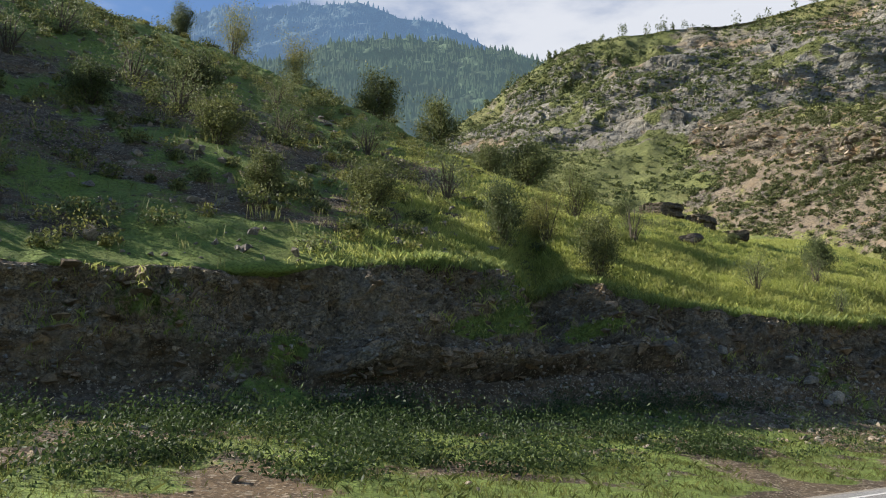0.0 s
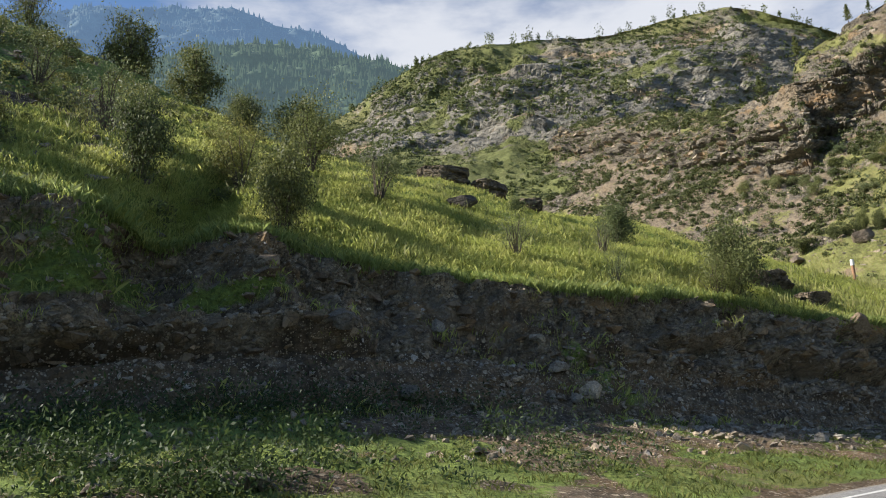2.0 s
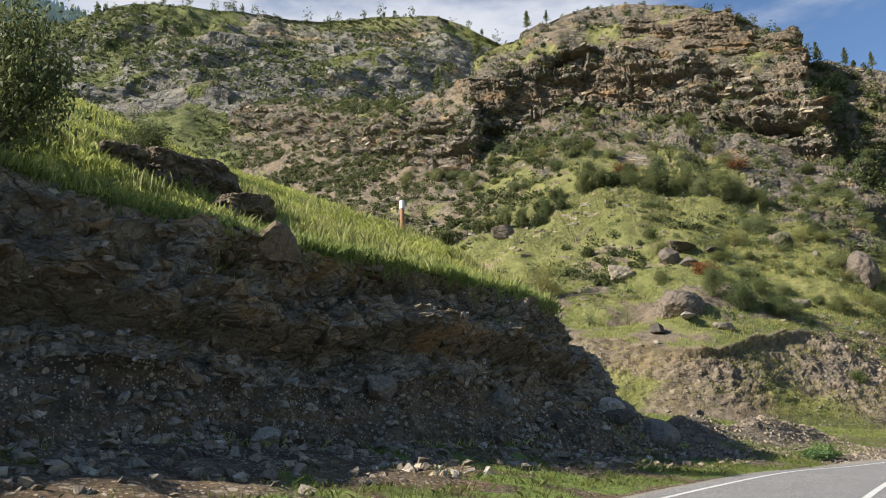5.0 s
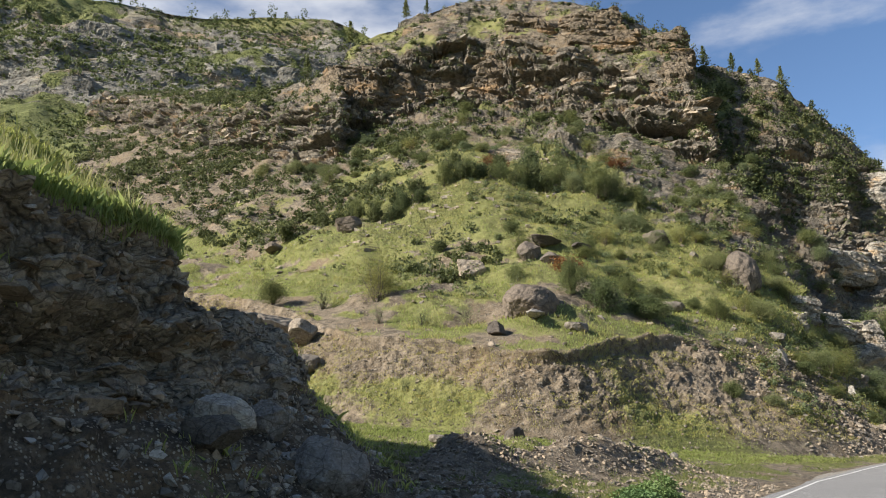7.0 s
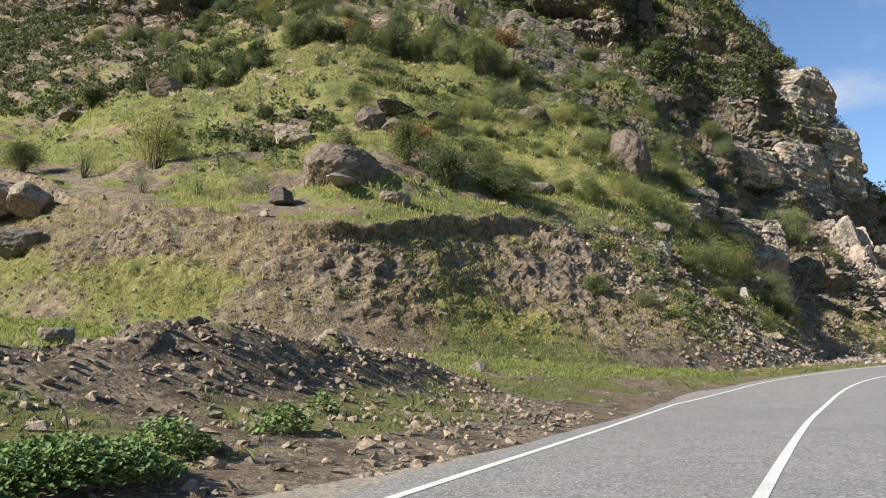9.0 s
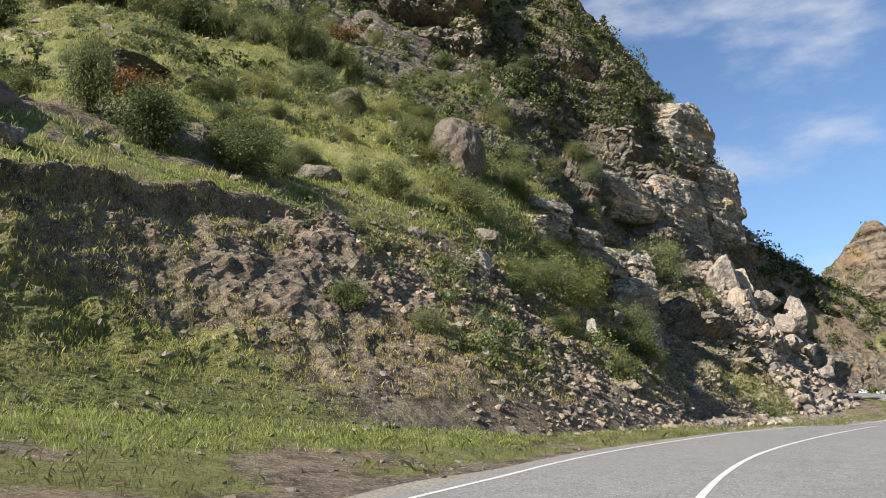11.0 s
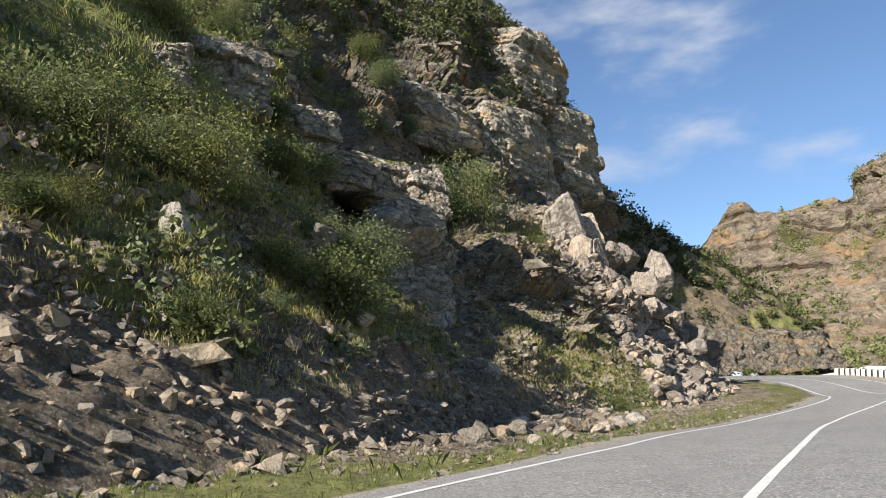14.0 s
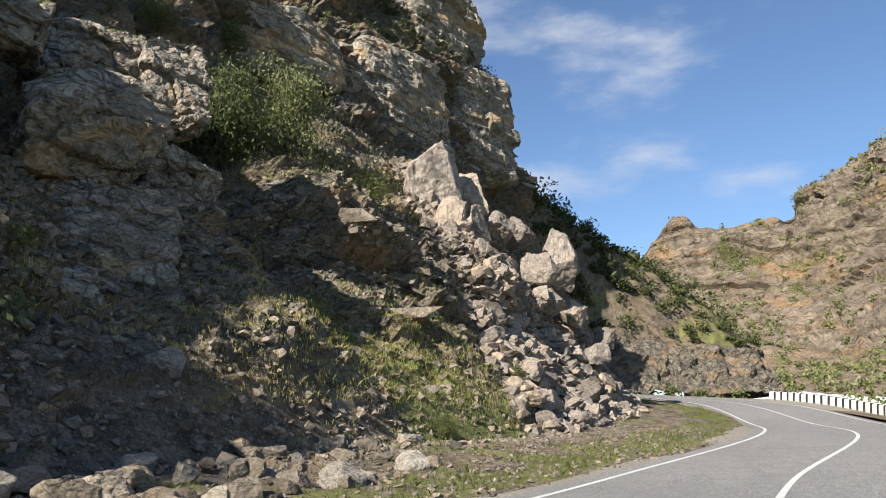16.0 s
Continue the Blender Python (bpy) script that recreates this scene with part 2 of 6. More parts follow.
EARTH = terrain_material("earth_bank", (0.118, 0.088, 0.058), (0.31, 0.255, 0.185), (0.22, 0.29, 0.065), strata=0.6, dust=(0.31, 0.235, 0.145))
HILL = terrain_material("hillside", (0.152, 0.12, 0.084), (0.21, 0.18, 0.14), (0.215, 0.215, 0.075), 1.0, (0.26, 0.235, 0.10), dust=(0.265, 0.222, 0.182))
MOUNTAIN = terrain_material("mountain_rock", (0.19, 0.17, 0.12), (0.255, 0.235, 0.195), (0.19, 0.205, 0.07), 6.0, (0.22, 0.21, 0.085), crack=0.4)
CANYON = terrain_material("canyon_rock", (0.195, 0.15, 0.105), (0.225, 0.182, 0.137), (0.11, 0.11, 0.045), 5.0, crack=0.3)
CLIFF = terrain_material("cliff_face", (0.19, 0.155, 0.11), (0.40, 0.355, 0.29), (0.21, 0.225, 0.07))
CRAG = terrain_material("crag_face", (0.19, 0.15, 0.10), (0.235, 0.185, 0.13), (0.20, 0.21, 0.07), 1.6)
SCREE = stone_material("dark_scree", (0.25, 0.21, 0.165))
STONE = stone_material("grey_stone", (0.215, 0.188, 0.155))
PALE_STONE = stone_material("pale_stone", (0.36, 0.325, 0.275), (1.1, 1.0, 0.86))
FALL_STONE = stone_material("rockfall_stone", (0.265, 0.228, 0.192))
DARK_STONE = stone_material("dark_stone", (0.12, 0.102, 0.086))
GRASS = leaf_material("grass_blades", (0.31, 0.375, 0.095), (0.53, 0.55, 0.2), 0.6)
# darker copy of the blades; shade over the verge is put into its tone
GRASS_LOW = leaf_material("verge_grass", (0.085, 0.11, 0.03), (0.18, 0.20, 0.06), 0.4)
HAY = leaf_material("seeding_grass", (0.25, 0.27, 0.07), (0.42, 0.38, 0.16), 0.4)
WEED = leaf_material("weed_leaves", (0.048, 0.075, 0.024), (0.105, 0.145, 0.045), 0.35)
BROAD = leaf_material("broad_leaves", (0.10, 0.17, 0.06), (0.20, 0.29, 0.12), 0.35)
CLIFF_ROCK = stone_material("cliff_rock", (0.26, 0.224, 0.176), (1.35, 1.1, 0.8), 2.2)
CLOD = stone_material("earth_clods", (0.21, 0.158, 0.105))
LEAF = leaf_material("bush_leaves", (0.095, 0.12, 0.05), (0.20, 0.225, 0.085), 0.35)
LEAF_DARK = leaf_material("dark_leaves", (0.055, 0.072, 0.03), (0.13, 0.15, 0.055), 0.3)
LEAF_PALE = leaf_material("sage_leaves", (0.13, 0.16, 0.075), (0.27, 0.30, 0.145), 0.35)
LEAF_YELLOW = leaf_material("yellowing_leaves", (0.15, 0.17, 0.055), (0.29, 0.29, 0.10), 0.35)
LEAF_RED = leaf_material("rusty_leaves", (0.16, 0.06, 0.025), (0.22, 0.11, 0.04), 0.3)
BARK = plain_material("bark", (0.10, 0.08, 0.06), 0.9, 30)
ASPHALT = asphalt_material("asphalt", (0.225, 0.217, 0.208))
TALUS = stone_material("talus_stone", (0.265, 0.222, 0.172), (1.1, 1.0, 0.88))
PAINT = plain_material("road_paint", (0.60, 0.59, 0.56), 0.6, 25, 0.12)
GRAVEL = plain_material("gravel_shoulder", (0.25, 0.225, 0.185), 0.95, 14, 0.5)
WHITE = plain_material("whitewash", (0.62, 0.61, 0.58), 0.8, 9, 0.08)
BLACK = plain_material("black_paint", (0.03, 0.03, 0.03), 0.7, 9, 0.3)
RUST = plain_material("weathered_wood", (0.30, 0.17, 0.10), 0.9, 12, 0.3)

# ---- tools for shapes ----
RNG = np.random.default_rng(7)
PERM = np.random.default_rng(3).permutation(256)
PERM = np.concatenate([PERM, PERM, PERM])
GRAD = np.random.default_rng(5).normal(size=(256, 3))
GRAD /= np.linalg.norm(GRAD, axis=1)[:, None]


def perlin(p):
    """Gradient noise, about -0.7 to 0.7, at an array of places."""
    i = np.floor(p).astype(int)
    f = p - i
    u = f * f * f * (f * (f * 6 - 15) + 10)
    i &= 255
    out = 0
    for dx in (0, 1):
        for dy in (0, 1):
            for dz in (0, 1):
                h = PERM[PERM[PERM[i[..., 0] + dx] + i[..., 1] + dy] + i[..., 2] + dz]
                d = (GRAD[h] * (f - (dx, dy, dz))).sum(-1)
                w = (u[..., 0] if dx else 1 - u[..., 0]) * (u[..., 1] if dy else 1 - u[..., 1]) * (u[..., 2] if dz else 1 - u[..., 2])
                out = out + d * w
    return out


def fbm(p, octaves=4, gain=0.5):
    out, a = 0, 1.0
    for k in range(octaves):
        out = out + a * perlin(p * 2 ** k + 17.3 * k)
        a *= gain
    return out


def cells(p):
    """Distance to the nearest and the second nearest of scattered points, and a value of the nearest."""
    i = np.floor(p).astype(int)
    best, second, value = np.full(p.shape[:-1], 9.0), np.full(p.shape[:-1], 9.0), np.zeros(p.shape[:-1])
    for dx in (-1, 0, 1):
        for dy in (-1, 0, 1):
            for dz in (-1, 0, 1):
                c = i + (dx, dy, dz)
                k = c & 255
                h = PERM[PERM[PERM[k[..., 0]] + k[..., 1]] + k[..., 2]]
                q = c + 0.5 + GRAD[h] * 0.45
                d = np.linalg.norm(p - q, axis=-1)
                near = d < best
                second = np.where(near, best, np.minimum(second, d))
                value = np.where(near, h / 255.0, value)
                best = np.where(near, d, best)
    return best, second, value


def masonry(u, z, wide, thick, seed=0):
    """Bedded blocks: a value of each block and of each bed, and how near its joints are."""
    zz = z / thick
    k = np.floor(zz).astype(int)
    bed = PERM[(k + seed) & 255] / 255.0
    uu = u / wide + 3.7 * bed + 0.37 * k
    c = np.floor(uu).astype(int)
    block = PERM[PERM[(k + seed) & 255] + (c & 255)] / 255.0
    fz, fu = zz - k, uu - c
    joint = np.minimum(np.minimum(fz, 1 - fz) * thick, np.minimum(fu, 1 - fu) * wide)
    return block - 0.5, bed - 0.5, joint


def smooth(x, lo, hi):
    t = np.clip((x - lo) / (hi - lo), 0, 1)
    return t * t * (3 - 2 * t)


def spline(points, count=None, at=None):
    """Catmull-Rom through points; at: places in units of the points' own steps."""
    p = np.array(points, float)
    p = np.vstack([2 * p[0] - p[1], p, 2 * p[-1] - p[-2]])
    u = np.linspace(0, len(points) - 1, count) if at is None else np.asarray(at, float)
    k = np.clip(np.floor(u).astype(int), 0, len(points) - 2)
    t = (u - k)[:, None]
    a, b, c, d = p[k], p[k + 1], p[k + 2], p[k + 3]
    return 0.5 * (2 * b + (c - a) * t + (2 * a - 5 * b + 4 * c - d) * t ** 2 + (3 * b - a - 3 * c + d) * t ** 3)


def mesh_of(name, verts, faces, mat, shade=True):
    """A mesh from arrays: faces all of one size."""
    me = bpy.data.meshes.new(name)
    verts, faces = np.asarray(verts, np.float32), np.asarray(faces, np.int32)
    me.vertices.add(len(verts))
    me.vertices.foreach_set("co", verts.ravel())
    me.loops.add(faces.size)
    me.loops.foreach_set("vertex_index", faces.ravel())
    me.polygons.add(len(faces))
    me.polygons.foreach_set("loop_start", np.arange(0, faces.size, faces.shape[1], dtype=np.int32))
    me.polygons.foreach_set("use_smooth", np.full(len(faces), shade))
    me.update(calc_edges=True)
    me.materials.append(mat)
    return me


class Sheet:
    """A stretch of land between feature lines, which run along it; each line is a list of stations."""

    def __init__(self, lines, rows, columns, soften=(), dense=()):
        lines = [np.array(q, float) for q in lines]
        steps = np.linalg.norm(np.diff(lines[len(lines) // 2], axis=0), axis=1) + np.linalg.norm(np.diff(lines[1], axis=0), axis=1)
        self.along = np.concatenate([[0], np.cumsum(steps)])
        for lo, hi, factor in dense:
            steps[lo:hi] *= factor
        far = np.concatenate([[0], np.cumsum(steps)])
        at = np.interp(np.linspace(0, far[-1], columns), far, np.arange(len(far)))
        rails = [spline(q, at=at) for q in lines]
        self.along = np.interp(at, np.arange(len(far)), self.along) / 2
        grid, band = [], []
        for k, count in enumerate(rows):
            t = np.linspace(0, 1, count, endpoint=k == len(rows) - 1)[:, None, None]
            grid.append(rails[k] * (1 - t) + rails[k + 1] * t)
            band.append(k + t[:, 0, 0])
        self.p, self.band = np.concatenate(grid), np.concatenate(band)[:, None] * np.ones(columns)
        for lo, hi, rounds in soften:
            free = ((self.band > lo) & (self.band < hi))[1:-1, :, None]
            for _ in range(rounds):
                self.p[1:-1] += np.where(free, 0.5 * (0.5 * (self.p[:-2] + self.p[2:]) - self.p[1:-1]), 0)
        self.base = self.crisp = None
        self.turf = np.zeros(self.band.shape)
        self.rock = np.zeros(self.band.shape)
        self.pale = np.zeros(self.band.shape)

    def normals(self):
        n = np.cross(np.gradient(self.p, axis=1), np.gradient(self.p, axis=0))
        n /= np.linalg.norm(n, axis=-1)[..., None] + 1e-9
        return n * np.where(n[..., 2:].mean() < 0, -1, 1)

    def push(self, amount):
        """Relief, along the normals of the smooth sheet."""
        if self.base is None:
            self.base = self.normals()
        self.p = self.p + self.base * amount[..., None]

    def build(self, name, mat, label, category):
        r, c = self.band.shape
        i = np.arange(r * c).reshape(r, c)
        q = np.stack([i[:-1, :-1], i[:-1, 1:], i[1:, 1:], i[1:, :-1]], -1).reshape(-1, 4)
        me = mesh_of(name, self.p.reshape(-1, 3), q, mat)
        for key, v in (("turf", self.turf), ("rock", self.rock), ("pale", self.pale)):
            me.attributes.new(key, "FLOAT", "POINT").data.foreach_set("value", v.astype(np.float32).ravel())
        crisp = (self.crisp[:-1, :-1] + self.crisp[1:, 1:]).ravel() > 1.0 if self.crisp is not None else np.zeros(len(q), bool)
        me.polygons.foreach_set("use_smooth", ~crisp)
        if me.polygons[len(me.polygons) // 2].normal.z < 0:
            me.flip_normals()
        self.n = self.normals()
        return tagged(new(name, me), label, category, kind="structure")

    def scatter(self, weight, count, rng):
        """Places and normals spread over the sheet by area times weight."""
        a = np.linalg.norm(np.cross(np.gradient(self.p, axis=1), np.gradient(self.p, axis=0)), axis=-1) * np.clip(weight, 0, None)
        a[-1], a[:, -1] = 0, 0
        cum = np.cumsum(a.ravel())
        k = np.searchsorted(cum, rng.random(count) * cum[-1])
        r, c = np.unravel_index(np.clip(k, 0, a.size - 1), a.shape)
        r, c = np.minimum(r, a.shape[0] - 2), np.minimum(c, a.shape[1] - 2)
        u, v = rng.random((2, count, 1))
        p = (self.p[r, c] * (1 - u) + self.p[r + 1, c] * u) * (1 - v) + (self.p[r, c + 1] * (1 - u) + self.p[r + 1, c + 1] * u) * v
        return p, self.n[r, c]

    def ground(self, x, y, lo=0.0, hi=99.0):
        """The sheet's point nearest in plan to x, y, within a range of bands."""
        d = (self.p[..., 0] - x) ** 2 + (self.p[..., 1] - y) ** 2 + np.where((self.band >= lo) & (self.band <= hi), 0, 1e6)
        return Vector(self.p[np.unravel_index(d.argmin(), d.shape)])


def blades(places, height, width, rng, lean=0.35, each=5, spread=0.1):
    """Grass: tapered blades, three-sided, each bunch round a place."""
    n = len(places)
    base = np.repeat(places, each, 0) + rng.normal(size=(n * each, 3)) * (spread, spread, 0.0)
    h = np.repeat(height, each) * rng.uniform(0.55, 1.15, n * each)
    w = np.repeat(width, each) * rng.uniform(0.7, 1.3, n * each)
    a = rng.uniform(0, 2 * np.pi, n * each)
    side = np.stack([np.cos(a), np.sin(a), 0 * a], -1) * w[:, None]
    bend = np.stack([-np.sin(a), np.cos(a), 0 * a], -1) * (h * rng.normal(0, lean, n * each))[:, None]
    up = np.stack([0 * a, 0 * a, h], -1)
    v = np.stack([base - side - up * 0.08, base + side - up * 0.08, base + up * 0.6 + bend * 0.35 + side * 0.6, base + up * 0.95 + bend], 1).reshape(-1, 3)
    k = np.arange(n * each)[:, None] * 4
    return v, (k + np.array([[0, 1, 2, 3]]))


def leaves(centres, size, rng, long=1.5):
    """Leaves: folded quads turned at random."""
    n = len(centres)
    a = rng.normal(size=(n, 3)) + (0, 0, 0.3)
    a /= np.linalg.norm(a, axis=1)[:, None]
    b = np.cross(a, rng.normal(size=(n, 3)))
    b /= np.linalg.norm(b, axis=1)[:, None] + 1e-9
    s = size * rng.uniform(0.6, 1.4, (n, 1))
    v = np.stack([centres - a * s * long, centres + b * s * 0.6, centres + a * s * long, centres - b * s * 0.6], 1).reshape(-1, 3)
    return v, np.arange(n * 4).reshape(-1, 4)


def broken(bm, rng, points):
    """A broken stone of radius about 1: the hull of scattered points."""
    d = rng.normal(size=(points, 3))
    d /= np.linalg.norm(d, axis=1)[:, None]
    d *= rng.uniform(0.78, 1.08, (points, 1))
    vs = [bm.verts.new(q) for q in d]
    out = bmesh.ops.convex_hull(bm, input=vs)
    bmesh.ops.delete(bm, geom=[q for q in vs if q.is_valid and not q.link_faces], context="VERTS")
    bmesh.ops.triangulate(bm, faces=bm.faces[:])


def rock_mesh(name, mat, seed, facets=12, near=0.55, rough=0.07):
    """A boulder of radius about 1: a lumpy ball cut by planes, with a rough skin."""
    rng = np.random.default_rng(seed)
    bm = bmesh.new()
    bmesh.ops.create_icosphere(bm, subdivisions=5, radius=1.0)
    p = np.array([v.co[:] for v in bm.verts])
    p *= 1 + 0.22 * fbm(p * 0.8 + seed * 1.7, 2)[:, None]
    for _ in range(facets):
        d = rng.normal(size=3)
        d /= np.linalg.norm(d)
        p -= d * np.maximum(0, p @ d - rng.uniform(near, 0.9))[:, None] * 0.95
    p *= 1 + rough * fbm(p * 1.9 + seed * 3.1, 5, 0.6)[:, None]
    p += 0.05 * np.stack([fbm(p * 4.5 + k * 9 + seed, 3, 0.6) for k in range(3)], -1)
    for v, q in zip(bm.verts, p):
        v.co = q
    me = bpy.data.meshes.new(name)
    bm.to_mesh(me)
    bm.free()
    me.materials.append(mat)
    return me


def outcrop_mesh(name, mat, size, seed, grain=1.0, cuts=30, corners=9, steps=1.0):
    """A mass of bedded rock: a box with broken corners, stepped along its beds and joints."""
    rng = np.random.default_rng(seed)
    bm = bmesh.new()
    bmesh.ops.create_cube(bm, size=2)
    bmesh.ops.subdivide_edges(bm, edges=bm.edges[:], cuts=cuts, use_grid_fill=True)
    half = np.array(size) / 2
    p = np.array([v.co[:] for v in bm.verts])
    p /= (np.abs(p) ** 7).sum(-1)[:, None] ** (1 / 7)
    out = np.sign(p) * np.abs(p) ** 3
    out[:, 2] *= 0.25
    out /= np.linalg.norm(out, axis=1)[:, None] + 1e-6
    p = p * half
    for _ in range(corners):
        d = rng.normal(size=3) * (1, 1, 0.8)
        d /= np.linalg.norm(d)
        p -= d * np.maximum(0, p @ d - (np.abs(d) * half).sum() * rng.uniform(0.55, 0.8))[:, None]
    z = p[:, 2] + 0.12 * p[:, 0] + 0.5 * grain * fbm(p * 0.3 / grain + seed, 3)
    u = p[:, 0] + 0.8 * p[:, 1] + 0.3 * p[:, 2]
    a, a_bed, a_joint = masonry(u, z, 3.4 * grain, 1.5 * grain, seed)
    c, c_bed, c_joint = masonry(u + 1.3, z, 1.3 * grain, 0.5 * grain, seed + 7)
    p += steps * out * (grain * (0.75 * a + 0.7 * a_bed + 0.30 * c + 0.30 * c_bed - 0.35 * smooth(-a_joint, -0.2 * grain, 0)))[:, None]
    p += 0.30 * grain * (0.4 + 0.6 * steps) * np.stack([fbm(p * 0.35 / grain + k * 7 + seed, 4, 0.55) for k in range(3)], -1)
    p += 0.16 * grain * np.stack([fbm(p * 1.9 / grain + k * 5 + seed, 3, 0.6) for k in range(3)], -1)
    for v, q in zip(bm.verts, p):
        v.co = q
    bm.normal_update()
    up = np.array([v.normal.z for v in bm.verts])
    me = bpy.data.meshes.new(name)
    bm.to_mesh(me)
    bm.free()
    turf = smooth(up, 0.55, 0.9) * (0.45 + fbm(p * 0.5 + seed, 3))
    for key, q in (("turf", turf), ("rock", np.ones(len(p)))):
        me.attributes.new(key, "FLOAT", "POINT").data.foreach_set("value", q.astype(np.float32))
    me.materials.append(mat)
    return me


def many_rocks(places, sizes, rng, kinds=8, points=9, bedded=False):
    """Small broken stones as one mesh: places, radii."""
    shapes = []
    for k in range(kinds):
        bm = bmesh.new()
        broken(bm, rng, points)
        bm.verts.index_update()
        p = np.array([v.co[:] for v in bm.verts]) * rng.uniform(0.65, 1.2, 3)
        shapes.append((p, np.array([[v.index for v in f.verts] for f in bm.faces])))
        bm.free()
    kind = rng.integers(0, kinds, len(places))
    verts, faces, start = [], [], 0
    for k, (p, f) in enumerate(shapes):
        own = kind == k
        n = own.sum()
        q, _ = np.linalg.qr(rng.normal(size=(n, 3, 3)))
        if bedded:
            a = rng.uniform(0, 6.28, n)
            t = rng.normal(0, 0.16, (n, 2))
            c, k = np.cos(a), np.sin(a)
            q = np.stack([np.stack([c, -k, t[:, 0]], -1), np.stack([k, c, t[:, 1]], -1), np.stack([-t[:, 0] * c - t[:, 1] * k, t[:, 0] * k - t[:, 1] * c, 0.8 + 0 * a], -1)], 1)
        v = np.einsum("nij,mj->nmi", q, p) * sizes[own][:, None, None] * (1, 1, 0.75) + places[own][:, None]
        verts.append(v.reshape(-1, 3))
        faces.append((f[None] + (np.arange(n) * len(p))[:, None, None]).reshape(-1, 3) + start)
        start += n * len(p)
    return np.concatenate(verts), np.concatenate(faces)


def ledges(places, normals, sizes, rng):
    """Jointed blocks set into a rock face along its strike: boxes with uneven corners."""
    n = len(places)
    t = np.cross(normals, (0.06, -0.04, 1.0)) + rng.normal(0, 0.12, (n, 3))
    t /= np.linalg.norm(t, axis=1)[:, None]
    u = np.array((0.06, -0.04, 1.0)) + rng.normal(0, 0.10, (n, 3))
    u /= np.linalg.norm(u, axis=1)[:, None]
    w = np.cross(t, u)
    h = np.stack([sizes * rng.uniform(0.9, 2.2, n), sizes * rng.uniform(0.3, 0.6, n), sizes * rng.uniform(0.8, 1.4, n)], -1)
    box = np.array([[x, y, z] for x in (-1, 1) for y in (-1, 1) for z in (-1, 1)], float)
    c = box[None] * (1 + rng.normal(0, 0.25, (n, 8, 3))) * h[:, None] * 0.5
    v = (places - normals * (h[:, 2:] * 0.40))[:, None] + c[..., :1] * t[:, None] + c[..., 1:2] * u[:, None] + c[..., 2:] * w[:, None]
    f = np.array([[0, 1, 3, 2], [4, 6, 7, 5], [0, 4, 5, 1], [2, 3, 7, 6], [0, 2, 6, 4], [1, 5, 7, 3]])
    return v.reshape(-1, 3), (f[None] + (np.arange(n) * 8)[:, None, None]).reshape(-1, 4)


def inside_ball(shape, rng):
    d = rng.normal(size=(*shape, 3))
    d /= np.linalg.norm(d, axis=-1)[..., None]
    return d * rng.random((*shape, 1)) ** 0.4


def part(name, data, parent, label=""):
    ob = new(name, data)
    ob.parent = parent
    return tagged(ob, label)

# ---- road ----
CENTRE = [(-62, -88, 0.6), (-26, -34, 0.2), (-0.8, 0.6, 0.0), (11.8, 15.7, -0.5), (29.4, 29.5, -0.9), (49.6, 41.3, -1.2), (62.8, 47.3, -1.6),
          (87.0, 57.4, -2.1), (106.4, 63.4, -1.8), (130.5, 66.5, -1.42), (150, 68.4, -1.48), (169.1, 67.9, -0.75), (188.4, 71.5, -0.35), (204.1, 78.3, 1.17), (218, 90, 2.35), (226, 112, 4.0)]
CENTRE_FINE = spline(CENTRE, 700)
AHEAD = np.gradient(CENTRE_FINE, axis=0)
LEFT = np.stack([-AHEAD[:, 1], AHEAD[:, 0], 0 * AHEAD[:, 0]], -1)
LEFT /= np.linalg.norm(LEFT, axis=1)[:, None]


# the lane beside the bank is not equally wide all along
LANE = np.interp(CENTRE_FINE[:, 0], (30, 66, 78, 89, 98, 113, 120, 130, 142, 170), (3.4, 2.95, 3.8, 4.65, 4.3, 4.35, 4.4, 3.75, 3.9, 3.7))


def road_strip(name, a, b, lift, mat, parts=9, wobble=0.0):
    """A strip of the road between two offsets to the left of its centre line."""
    a, b = [e + LANE - 3.9 if np.ndim(e) == 0 and e > 1 else e for e in (a, b)]
    u = np.linspace(0, 1, parts)[:, None, None]
    ends = [a, b]
    if wobble:
        n = fbm(CENTRE_FINE * 0.6, 4) * wobble
        side = 1 if np.abs(b).max() > np.abs(a).max() else 0
        ends[side] = ends[side] + n
    pa, pb = [CENTRE_FINE + LEFT * (np.ones(len(CENTRE_FINE)) * e)[:, None] for e in ends]
    p = pa * (1 - u) + pb * u
    p[..., 2] += lift
    i = np.arange(p.shape[0] * p.shape[1]).reshape(p.shape[:2])
    q = np.stack([i[:-1, 1:], i[:-1, :-1], i[1:, :-1], i[1:, 1:]], -1).reshape(-1, 4)
    me = mesh_of(name, p.reshape(-1, 3), q, mat)
    if me.polygons[0].normal.z < 0:
        me.flip_normals()
    return me


road = tagged(new("road", road_strip("road", -4.5, 4.45, 0.0, ASPHALT, 13, 0.12)), "grey two-lane asphalt road with worn surface", "road", kind="structure")
for name, off in (("edge_line", 3.9), ("centre_line", 0.0), ("edge_line", -3.9)):
    part(name, road_strip(name, off - 0.07, off + 0.07, 0.006, PAINT, 3, 0.012), road, "worn white painted road line")
shoulder = tagged(new("gravel_shoulder", road_strip("gravel_shoulder", 4.3, 5.5, -0.03, GRAVEL, 4, 0.5)), "pale gravel strip beside the asphalt", "shoulder", kind="structure")
verge = tagged(new("gravel_verge", road_strip("gravel_verge", -4.4, -8.5, -0.03, GRAVEL, 6, 0.9)), "pale gravel verge beside the road", "verge", kind="structure")


